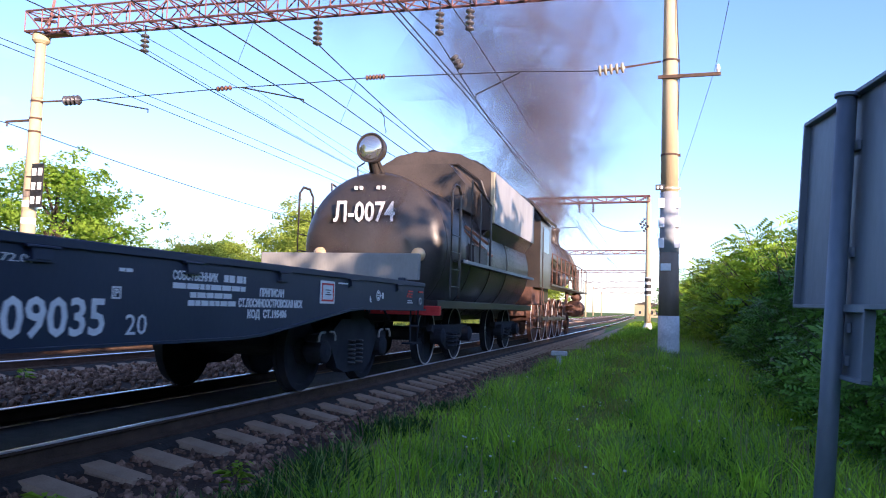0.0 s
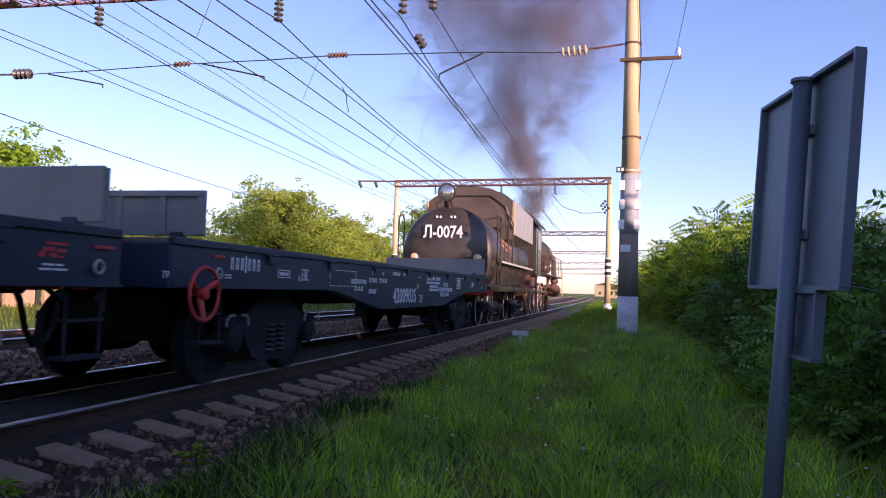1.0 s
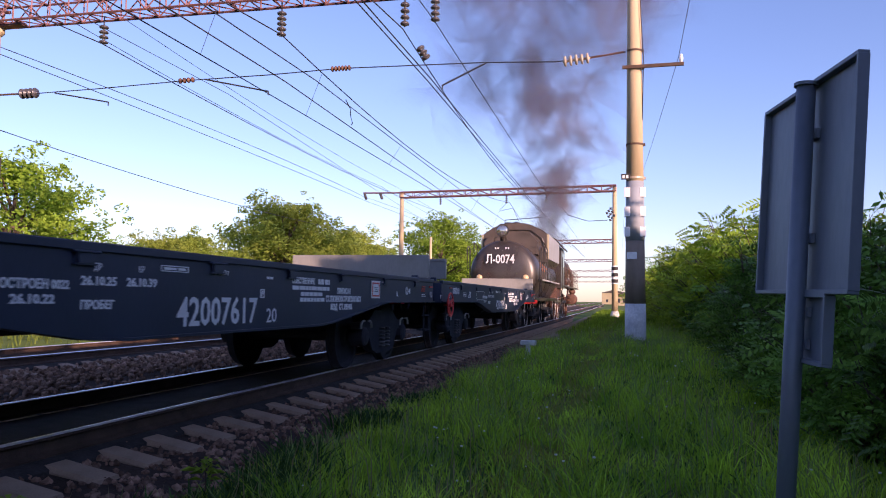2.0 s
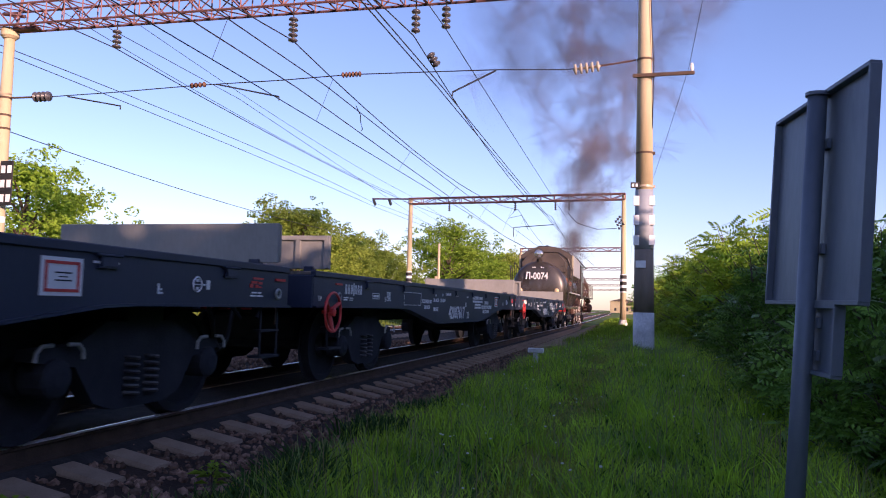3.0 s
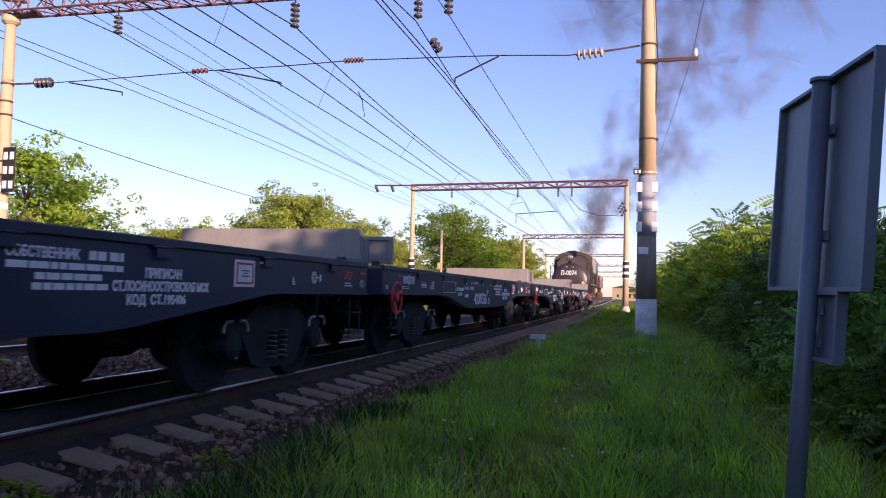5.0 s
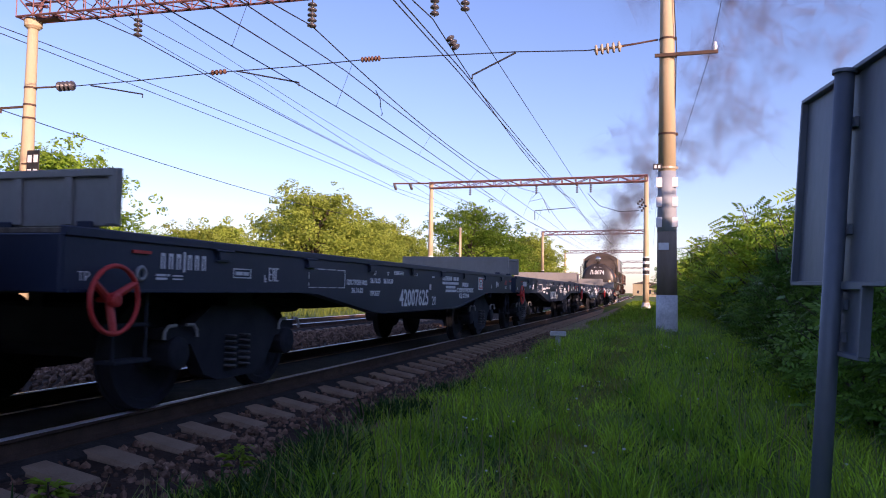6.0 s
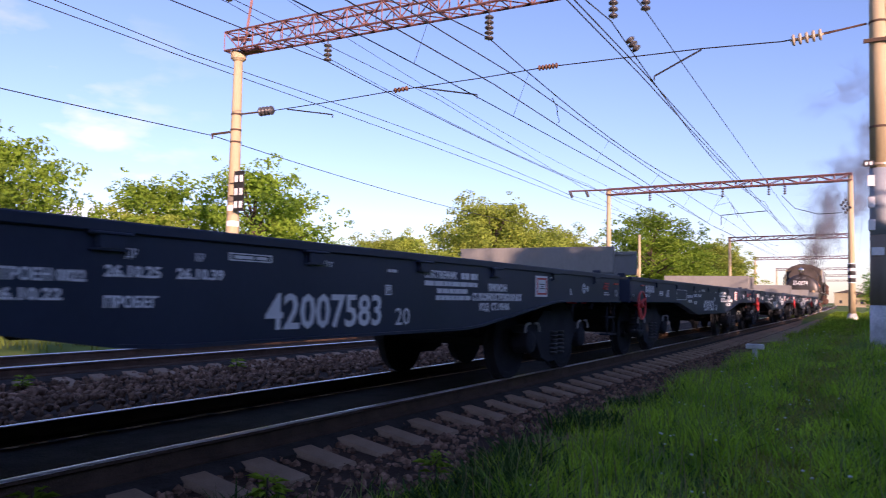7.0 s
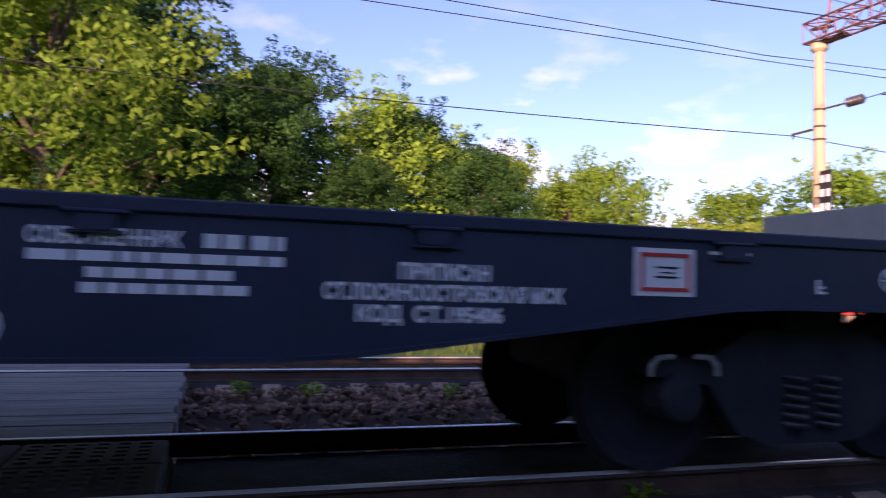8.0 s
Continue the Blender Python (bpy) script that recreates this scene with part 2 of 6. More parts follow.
def ring_tube(bm, pts, radii, n=8, caps=True):
    """A tube through the points with a radius at each of them."""
    pts = [Vector(p) for p in pts]
    rings = []
    for i, p in enumerate(pts):
        d = (pts[min(i + 1, len(pts) - 1)] - pts[max(i - 1, 0)]).normalized()
        side = d.cross(Vector((0, 0, 1)))
        if side.length < 0.05:
            side = d.cross(Vector((0, 1, 0)))
        side.normalize()
        up = side.cross(d)
        r = radii[i] if isinstance(radii, (list, tuple)) else radii
        rings.append([bm.verts.new(p + side * r * math.cos(2 * math.pi * k / n) + up * r * math.sin(2 * math.pi * k / n)) for k in range(n)])
    for a, b in zip(rings, rings[1:]):
        for k in range(n):
            bm.faces.new((a[k], a[(k + 1) % n], b[(k + 1) % n], b[k]))
    if caps:
        bm.faces.new(rings[0][::-1])
        bm.faces.new(rings[-1])
    return bm


def rod(bm, a, b, r, n=8):
    return ring_tube(bm, [a, b], r, n)


def bar(bm, a, b, w=0.04):
    return ring_tube(bm, [a, b], w * 0.707, 4)


def torus(bm, centre, axis, big, small, n=28, k=8):
    axis = Vector(axis).normalized()
    u = axis.orthogonal().normalized()
    v = axis.cross(u)
    rings = []
    for i in range(n):
        a = 2 * math.pi * i / n
        d = u * math.cos(a) + v * math.sin(a)
        rings.append([bm.verts.new(Vector(centre) + d * (big + small * math.cos(2 * math.pi * j / k)) + axis * small * math.sin(2 * math.pi * j / k)) for j in range(k)])
    for i in range(n):
        for j in range(k):
            bm.faces.new((rings[i][j], rings[(i + 1) % n][j], rings[(i + 1) % n][(j + 1) % k], rings[i][(j + 1) % k]))
    return bm


def prism(bm, outline, axis, lo, hi):
    """A closed outline in the plane across axis ('x': y,z pairs; 'y': x,z pairs; 'z': x,y pairs), made solid from lo to hi."""
    def at(p, c):
        return {"x": (c, p[0], p[1]), "y": (p[0], c, p[1]), "z": (p[0], p[1], c)}[axis]
    a = [bm.verts.new(at(p, lo)) for p in outline]
    b = [bm.verts.new(at(p, hi)) for p in outline]
    k = len(outline)
    bm.faces.new(a)
    bm.faces.new(b[::-1])
    for i in range(k):
        bm.faces.new((a[i], b[i], b[(i + 1) % k], a[(i + 1) % k]))
    bmesh.ops.recalc_face_normals(bm, faces=bm.faces)
    return bm


def lathe(bm, profile, base, axis, n=24):
    """A profile of (along, radius) turned round the axis from base."""
    axis = Vector(axis).normalized()
    u = axis.orthogonal().normalized()
    v = axis.cross(u)
    rings = []
    for s, r in profile:
        c = Vector(base) + axis * s
        rings.append([bm.verts.new(c + (u * math.cos(2 * math.pi * i / n) + v * math.sin(2 * math.pi * i / n)) * max(r, 0.001)) for i in range(n)])
    for a, b in zip(rings, rings[1:]):
        for i in range(n):
            bm.faces.new((a[i], a[(i + 1) % n], b[(i + 1) % n], b[i]))
    bm.faces.new(rings[0][::-1])
    bm.faces.new(rings[-1])
    bmesh.ops.recalc_face_normals(bm, faces=bm.faces)
    return bm


def raw(verts, faces, mat, smooth=False):
    me = bpy.data.meshes.new("mesh")
    me.from_pydata([tuple(v) for v in verts], [], [tuple(f) for f in faces])
    me.materials.append(mat)
    if smooth:
        me.polygons.foreach_set("use_smooth", [True] * len(me.polygons))
    return me


def words(text, height, mat, extrude=0.002, narrow=1.0, bold=0.0, width=0.0):
    """Lettering as a mesh in the y-z plane that reads from -y to +y, as seen from +x; its lower left corner at the origin."""
    cu = bpy.data.curves.new("lettering", "FONT")
    cu.body, cu.size, cu.extrude, cu.offset = text, height / 0.72, extrude, bold
    cu.resolution_u = 2
    ob = bpy.data.objects.new("lettering", cu)
    me = bpy.data.meshes.new_from_object(ob)
    bpy.data.objects.remove(ob)
    bpy.data.curves.remove(cu)
    if width:
        xs = [v.co.x for v in me.vertices]
        narrow = width / (max(xs) - min(xs))
    me.transform(Matrix.Diagonal((narrow, 1, 1, 1)))
    me.transform(Matrix(((0, 0, 1, 0), (1, 0, 0, 0), (0, 1, 0, 0), (0, 0, 0, 1))))
    me.materials.clear()
    me.materials.append(mat)
    return me

# ---------------------------------------------------------------- ground and tracks
TRACKS = (0.0, -5.7)


def bend(y):
    """How far the line has drifted to the side at y: it leaves in a very slack curve."""
    return -1.5e-4 * max(y, 0.0) ** 2 if y < 110 else -1.5e-4 * 110 ** 2 - 0.033 * (y - 110)


def step(a, b, v):
    u = min(max((v - a) / (b - a), 0.0), 1.0)
    return u * u * (3 - 2 * u)


def ground_z(x, y):
    """Grass beside the line: lower by the camera, nearly level with the rails further on."""
    side = -0.34 + 0.26 * step(3, 17, y)
    side += (0.13 * step(3.1, 4.8, x) - 0.12 * (1 - step(2.9, 3.7, x))) * step(5, 17, y)
    z = side
    if x < 2.6:
        z = -0.36 + (side + 0.36) * step(1.9, 2.6, x)
    if x < -7.5:
        z = -0.36 + 0.16 * step(-8.2, -10.0, x) if x > -10 else -0.20
    if y > 30:
        z = z + (-0.10 - z) * step(30, 70, y) if x > -4 else z
    z += 0.05 * noise.noise(Vector((x * 0.35, y * 0.35, 0))) * step(2.2, 3.2, abs(x - 0.0))
    return z


def build_ground():
    xs = [-900, -400, -200, -100, -60, -40, -30] + [-24 + 2 * i for i in range(6)] + [-13, -12, -11, -10, -9.4, -8.8, -8.2, -7.6, -7.0, -4.0, -1.0, 1.0, 1.6, 1.9, 2.1, 2.3, 2.6, 3.0, 3.5, 4, 4.5, 5, 5.5, 6, 7, 8, 10, 12, 16, 24, 40, 70, 120, 250, 500, 900]
    ys = [-900, -400, -200, -100, -60, -40, -30, -20, -14, -10, -8, -6, -5, -4, -3, -2, -1] + [0.5 * i for i in range(0, 50)] + [25 + i for i in range(0, 25)] + [50, 55, 60, 70, 80, 100, 130, 170, 220, 300, 450, 700, 1200]
    verts = [(x, y, ground_z(x, y) if abs(x) < 60 and -40 < y < 200 else -0.2) for y in ys for x in xs]
    k = len(xs)
    faces = [(j * k + i, j * k + i + 1, (j + 1) * k + i + 1, (j + 1) * k + i) for j in range(len(ys) - 1) for i in range(k - 1)]
    ob = new("ground", raw(verts, faces, M_SOIL, True))
    return tagged(ob, "uneven grass-grown earth beside the railway", "ground", kind="structure")


build_ground()


def sweep(profile, cx, y0, y1, mat, dy=4.0):
    """A profile of (x, z) swept along the line."""
    n = max(2, int((y1 - y0) / dy))
    ys = [y0 + (y1 - y0) * i / n for i in range(n + 1)]
    k = len(profile)
    verts = [(cx + bend(y) + x, y, z) for y in ys for x, z in profile]
    faces = [(j * k + i, j * k + (i + 1) % k, (j + 1) * k + (i + 1) % k, (j + 1) * k + i) for j in range(n) for i in range(k)]
    faces += [tuple(range(k))[::-1], tuple(n * k + i for i in range(k))]
    return raw(verts, faces, mat)


def sleeper_mesh():
    """A concrete sleeper: flat under the rails, its ends falling away outwards."""
    bm = bmesh.new()
    top = [(-1.42, -0.245), (-0.98, -0.170), (-0.45, -0.185), (0.45, -0.185), (0.98, -0.170), (1.42, -0.245)]
    rings = []
    for x, z in top:
        rings.append([bm.verts.new((x, a, b)) for a, b in ((-0.120, -0.40), (-0.120, z - 0.03), (-0.100, z), (0.100, z), (0.120, z - 0.03), (0.120, -0.40))])
    for a, b in zip(rings, rings[1:]):
        for k in range(6):
            bm.faces.new((a[k], a[(k + 1) % 6], b[(k + 1) % 6], b[k]))
    bm.faces.new(rings[0][::-1])
    bm.faces.new(rings[-1])
    bmesh.ops.recalc_face_normals(bm, faces=bm.faces)
    return mesh_of(bm, M_SLEEPER)


SLEEPER = sleeper_mesh()


def build_track(name, cx, label):
    track = tagged(new(name), label, "railway track", kind="structure")
    part("ballast_bed", sweep([(-2.5, -0.5), (-1.6, -0.25), (-0.95, -0.215), (0.95, -0.215), (1.40, -0.275), (1.62, -0.29), (2.35, -0.5)], cx, -60, 420, M_BALLAST), M_BALLAST, track)
    # dark strips that paint the under-train shade onto the bed
    part("gauge_ballast", sweep([(-0.70, -0.40), (-0.70, -0.160), (-0.35, -0.145), (0.35, -0.145), (0.70, -0.160), (0.70, -0.40)], cx, -0.15, 180, M_SHADEBED, 2.0), M_SHADEBED, track, "black ballast between the rails, with shade put into its colour")
    part("oily_strip", sweep([(0.87, -0.40), (0.87, -0.150), (0.94, -0.160), (1.02, -0.20), (1.02, -0.40)], cx, -0.15, 180, M_SHADEBED, 2.0), M_SHADEBED, track, "black ballast along the rail, with shade put into its colour")
    for s in (-1, 1):
        c = s * 0.795
        part("rail", sweep([(c - 0.075, -0.15), (c - 0.075, -0.138), (c - 0.012, -0.12), (c - 0.010, -0.045), (c - 0.036, -0.032), (c - 0.036, -0.012),
                            (c + 0.036, -0.012), (c + 0.036, -0.032), (c + 0.010, -0.045), (c + 0.012, -0.12), (c + 0.075, -0.138), (c + 0.075, -0.15)],
                           cx, -60, 420, M_RAIL), M_RAIL, track)
        part("rail_head", sweep([(c - 0.0355, -0.011), (c - 0.027, -0.0035), (c - 0.012, 0.0), (c + 0.012, 0.0), (c + 0.027, -0.0035), (c + 0.0355, -0.011)], cx, -60, 420, M_RAILTOP), M_RAILTOP, track,
             "bright polished running surface")
    return track


TRACK_1 = build_track("track_1", TRACKS[0], "ballasted main line with concrete sleepers and shiny rails")
TRACK_2 = build_track("track_2", TRACKS[1], "second ballasted line with rusty-sided rails")


def loose_stones(name, count, area, seed, label):
    """Broken stones, many small lumps in one mesh. area: x, y, z of a place by two random numbers."""
    rng = np.random.default_rng(seed)
    bm = bmesh.new()
    bmesh.ops.create_icosphere(bm, subdivisions=1, radius=1)
    base = np.array([v.co[:] for v in bm.verts])
    tri = np.array([[v.index for v in f.verts] for f in bm.faces])
    bm.free()
    verts, faces = [], []
    for i in range(count):
        p, size = area(rng)
        s = size * rng.uniform(0.6, 1.25, 3)
        a = rng.uniform(0, 6.283)
        lump = base * s * rng.uniform(0.78, 1.15, (len(base), 1))
        c, d = math.cos(a), math.sin(a)
        lump = lump @ np.array([[c, d, 0], [-d, c, 0], [0, 0, 1]])
        verts.append(lump + p)
        faces.append(tri + i * len(base))
    ob = new(name, raw(np.concatenate(verts).tolist(), np.concatenate(faces).tolist(), M_STONE))
    return tagged(ob, label, "gravel", kind="stuff")


def bed_z(x):
    return float(np.interp(x, (0.95, 1.40, 1.62, 2.35), (-0.215, -0.275, -0.29, -0.50)))


def shoulder(rng):
    y = 1.5 + 28 * rng.random() ** 1.6
    x = rng.uniform(0.95, 2.5)
    on = abs((y + 9.0) / 0.545 - round((y + 9.0) / 0.545)) < 0.27
    if on and x < 1.40:
        x = rng.uniform(1.42, 2.5)
    return np.array([x + bend(y), y, max(bed_z(x), ground_z(x, y)) + 0.004]), rng.uniform(0.014, 0.042)


def between(rng):
    y = rng.uniform(-3, 26)
    x = rng.uniform(-4.7, -1.2)
    z = -0.21 if x > -1.6 or x < -4.2 else -0.27 + 0.05 * math.cos((x + 3) * 2.5)
    return np.array([x + bend(y), y, z]), rng.uniform(0.025, 0.055)


def heap(rng):
    y = rng.uniform(-1, 26)
    x = rng.uniform(-4.9, -3.3)
    return np.array([x + bend(y), y, -0.30 + 0.05 * math.exp(-((x + 4.05) / 0.5) ** 2) + rng.uniform(-0.02, 0.03)]), rng.uniform(0.03, 0.06)


loose_stones("ballast_shoulder_stones", 5600, shoulder, 3, "reddish broken stones on the ballast shoulder")
loose_stones("ballast_between_stones", 6500, between, 4, "brown broken stones between the two tracks")
loose_stones("ballast_heap_stones", 3500, heap, 5, "heaped brown ballast against the second track")
part("ballast_middle", sweep([(-5.0, -0.5), (-4.3, -0.30), (-3.2, -0.32), (-1.7, -0.31), (-1.6, -0.5)], 0, -60, 420, M_BALLAST), M_BALLAST, TRACK_2)


part("dry_strip", sweep([(1.45, -0.30), (1.75, -0.16), (2.5, -0.09), (2.75, -0.30)], 0, 23, 64, M_SAND), M_SAND, TRACK_1, "bare dry earth beside the ballast")


# ---------------------------------------------------------------- level crossing
def build_crossing():
    crossing = tagged(new("level_crossing"), "level crossing deck of grey concrete panels and black rubber mats", "level crossing", kind="structure")
    for x0, x1, n in ((-4.78, -0.92, 9), (-6.4, -5.0, 3), (-9.2, -6.62, 6)):
        wd = (x1 - x0) / n
        for i in range(n):
            for y0, y1 in ((-3.55, -0.2), (-7.0, -3.57)):
                drop = 0.004 * ((i * 7) % 3)
                part("panel", box(bmesh.new(), x0 + i * wd + 0.006, x0 + (i + 1) * wd - 0.006, y0, y1 + 0.02 * ((i * 5) % 3 - 1), -0.22, -0.014 - drop, 0.012), M_PANEL, crossing)
    for x0, x1 in ((-0.68, 0.0), (0.01, 0.68), (0.92, 2.6)):
        y = -0.2
        while y > -7:
            bm = bmesh.new()
            box(bm, x0, x1, y - 0.88, y, -0.2, -0.02, 0.012)
            for i in range(5):
                for k in range(6):
                    box(bm, x0 + 0.06 + i * (x1 - x0 - 0.1) / 5, x0 + 0.06 + (i + 0.55) * (x1 - x0 - 0.1) / 5, y - 0.82 + k * 0.13, y - 0.75 + k * 0.13, -0.021, -0.008)
            part("rubber_mat", bm, M_RUBBER, crossing, "black studded rubber mat")
            y -= 0.9
    return crossing


build_crossing()


# ---------------------------------------------------------------- masts and gantries
def disc_insulator(bm, a, b, discs, r):
    a, b = Vector(a), Vector(b)
    d = (b - a)
    length = d.length
    d.normalize()
    prof = [(0, 0.018)]
    for i in range(discs):
        s = length * (i + 0.2) / discs
        w = length / discs
        prof += [(s, 0.03), (s + 0.05 * w, r * 0.75), (s + 0.30 * w, r), (s + 0.48 * w, r * 0.9), (s + 0.55 * w, 0.035)]
    prof += [(length, 0.018)]
    return lathe(bm, prof, a, d, 14)


def lattice(bm, a, b, w, hgt, cell, t=0.045):
    """A four-boom lattice beam from a to b (both at the lower, near boom)."""
    a, b = Vector(a), Vector(b)
    n = max(2, round((b - a).length / cell))
    corners = [Vector((0, 0, 0)), Vector((0, w, 0)), Vector((0, 0, hgt)), Vector((0, w, hgt))]
    for c in corners:
        bar(bm, a + c, b + c, t * 1.5)
    for i in range(n + 1):
        p = a + (b - a) * i / n
        for u, v in ((0, 2), (1, 3), (0, 1), (2, 3)):
            bar(bm, p + corners[u], p + corners[v], t)
        if i < n:
            q = a + (b - a) * (i + 1) / n
            for u, v in ((0, 2), (1, 3)):
                x, y = (u, v) if i % 2 else (v, u)
                bar(bm, p + corners[x], q + corners[y], t)
            bar(bm, p + corners[0], q + corners[1], t * 0.8)
            bar(bm, p + corners[2 + i % 2], q + corners[3 - i % 2], t * 0.8)
    return bm


def mast_near():
    """The tall round concrete mast on the grass."""
    x, y = 5.0, 17.5
    m = thing("catenary_mast", "tall round concrete mast with painted bands and whitewashed foot in grass", "mast", "catenary masts", at=pose(x, y, 0))
    r = lambda z: 0.235 - 0.0105 * z
    def shaft(name, z0, z1, mat, label="", extra=0.0):
        bm = bmesh.new()
        ring_tube(bm, [(0, 0, z0), (0, 0, (z0 + z1) / 2), (0, 0, z1)], [r(z0) + extra, r((z0 + z1) / 2) + extra, r(z1) + extra], 32)
        part(name, bm, mat, m, label, True)
    shaft("foot", -0.5, 1.0, M_LIME, "flaking whitewash", 0.004)
    # the lower shaft takes a darker brown than the shaft above the band
    shaft("lower_shaft", 1.0, 2.42, M_MASTDARK, "darker brown concrete")
    shaft("grey_band", 2.42, 3.78, M_MASTGREY, "grey painted band", 0.004)
    shaft("shaft", 3.78, 9.4, M_MAST)
    for i, z in enumerate((2.62, 3.08, 3.52)):
        for s in (-1, 1):
            bm = bmesh.new()
            box(bm, s * 0.17 - 0.062, s * 0.17 + 0.062, -r(z) * 0.80 - 0.02, -r(z) * 0.80 + 0.05, z - 0.11, z + 0.11, 0.004)
            part("white_mark", bm, M_WHITE, m)
    bm = bmesh.new()
    box(bm, -0.18, 0.04, -0.235, -0.215, 2.0, 2.16, 0.004)
    part("plate", bm, M_WHITE, m, "small white plate")
    bm = bmesh.new()
    box(bm, -0.30, -0.10, -0.235, -0.222, 3.80, 3.93, 0.003)
    part("number_plate", bm, M_BLACKPAINT, m, "small black plate with pale bars")
    bm = bmesh.new()
    box(bm, -0.27, -0.22, -0.239, -0.235, 3.83, 3.90)
    box(bm, -0.19, -0.14, -0.239, -0.235, 3.83, 3.90)
    part("plate_marking", bm, M_WHITE, m)
    for z in (3.86, 4.63, 6.42, 6.82):
        bm = bmesh.new()
        ring_tube(bm, [(0, 0, z - 0.022), (0, 0, z + 0.022)], r(z) + 0.012, 24)
        box(bm, r(z), r(z) + 0.05, -0.03, 0.03, z - 0.03, z + 0.03)
        part("clamp", bm, M_RAIL if z > 4 else M_INSLIGHT, m, "rusty steel clamp")
    bm = bmesh.new()
    box(bm, -0.27, 1.08, -0.22, -0.17, 6.36, 6.44, 0.006)
    part("side_arm", bm, M_RAIL, m, "rusty steel channel arm")
    bm = bmesh.new()
    lathe(bm, [(0, 0.02), (0.05, 0.045), (0.1, 0.045), (0.13, 0.03), (0.17, 0.035), (0.19, 0.01)], (1.02, -0.19, 6.44), (0, 0, 1), 10)
    part("pin_insulator", bm, M_WHITE, m, "white porcelain pin insulator")
    bm = bmesh.new()
    ring_tube(bm, [(0.17, -0.06, 5.2), (0.2, -0.1, 6.6), (0.15, -0.14, 7.6), (0.12, -0.13, 8.6)], 0.012, 6)
    part("down_cable", bm, M_WIRE, m)
    return m


def mast_far_side():
    x, y = -13.2, 17.5
    m = thing("catenary_mast", "round concrete mast with white bands and chequered board behind the train", "mast", "catenary masts", at=pose(x, y, 0))
    r = lambda z: 0.235 - 0.0105 * z
    bm = bmesh.new()
    ring_tube(bm, [(0, 0, z) for z in (-0.5, 3, 6, 8.75)], [r(z) for z in (-0.5, 3, 6, 8.75)], 28)
    part("shaft", bm, M_MAST, m, smooth=True)
    bm = bmesh.new()
    ring_tube(bm, [(0, 0, 8.6), (0, 0, 8.68), (0, 0, 8.9)], [0.17, 0.25, 0.25], 24)
    part("cap", bm, M_MAST, m, "flared concrete head")
    for z in (2.7, 3.22, 3.72, 4.0):
        bm = bmesh.new()
        ring_tube(bm, [(0, 0, z - 0.09), (0, 0, z + 0.09)], r(z) + 0.006, 28)
        part("white_band", bm, M_WHITE if z != 4.0 else M_MASTDARK, m)
    board = bmesh.new()
    box(board, 0.22, 0.66, -0.22, -0.19, 3.6, 4.9, 0.006)
    b = part("chequer_board", board, M_BLACKPAINT, m, "black board with white squares")
    for i in range(3):
        for s in (0.33, 0.55):
            bm = bmesh.new()
            box(bm, s - 0.07, s + 0.07, -0.236, -0.224, 3.70 + i * 0.42, 3.92 + i * 0.42)
            part("white_square", bm, M_WHITE, b)
    bm = bmesh.new()
    box(bm, 0.0, 0.4, -0.2, -0.16, 4.1, 4.14)
    part("bracket", bm, M_RAIL, m)
    part("bracket", box(bmesh.new(), 0.0, 0.4, -0.2, -0.16, 4.5, 4.54), M_RAIL, m)
    bm = bmesh.new()
    rod(bm, (0.1, 0, 6.82), (1.05, 0, 6.80), 0.03)
    part("arm", bm, M_RAIL, m)
    bm = bmesh.new()
    box(bm, -1.12, 0.15, -0.03, 0.03, 6.24, 6.30)
    rod(bm, (-1.08, 0, 6.12), (-1.08, 0, 6.3), 0.03, 6)
    part("feeder_arm", bm, M_RAIL, m)
    for z in (6.3, 6.82, 5.9):
        bm = bmesh.new()
        ring_tube(bm, [(0, 0, z - 0.03), (0, 0, z + 0.03)], r(z) + 0.012, 20)
        part("clamp", bm, M_RAIL, m)
    return m


def gantry_near():
    g = thing("gantry", "maroon steel lattice gantry beam carried over the tracks by two masts", "gantry", "gantries")
    bm = bmesh.new()
    lattice(bm, (-13.55, 17.2, 8.92), (5.3, 17.2, 8.62), 0.6, 0.62, 0.62, 0.035)
    part("beam", bm, M_GANTRY, g)
    bm = bmesh.new()
    bar(bm, (-13.0, 17.5, 8.8), (-12.55, 17.5, 11.4), 0.08)
    bar(bm, (-13.5, 17.5, 9.4), (-12.7, 17.5, 9.25), 0.08)
    box(bm, -13.0, -12.2, 17.38, 17.62, 8.82, 8.92)
    part("post", bm, M_GANTRY, g)
    for x, z0, z1, n, rr in ((-9.45, 8.62, 8.05, 3, 0.13), (-3.97, 8.55, 7.85, 4, 0.13), (-0.58, 8.50, 7.85, 3, 0.12), (0.21, 8.50, 7.90, 3, 0.12)):
        bm = bmesh.new()
        rod(bm, (x, 17.5, z0 + 0.25), (x, 17.5, z0), 0.02, 6)
        disc_insulator(bm, (x, 17.5, z0), (x, 17.5, z1), n + 1, rr)
        part("hanging_insulator", bm, M_INS, g, "grey-brown disc insulator string", True)
    bm = bmesh.new()
    disc_insulator(bm, (-13.75, 17.5, 11.2), (-13.75, 17.5, 10.7), 3, 0.12)
    rod(bm, (-13.75, 17.5, 11.2), (-12.7, 17.5, 11.3), 0.03, 6)
    part("hanging_insulator", bm, M_INS, g, "", True)
    return g


mast_near()
mast_far_side()
gantry_near()


def sag(a, b, drop, n=12):
    a, b = Vector(a), Vector(b)
    return [a + (b - a) * i / n - Vector((0, 0, 4 * drop * (i / n) * (1 - i / n))) for i in range(n + 1)]


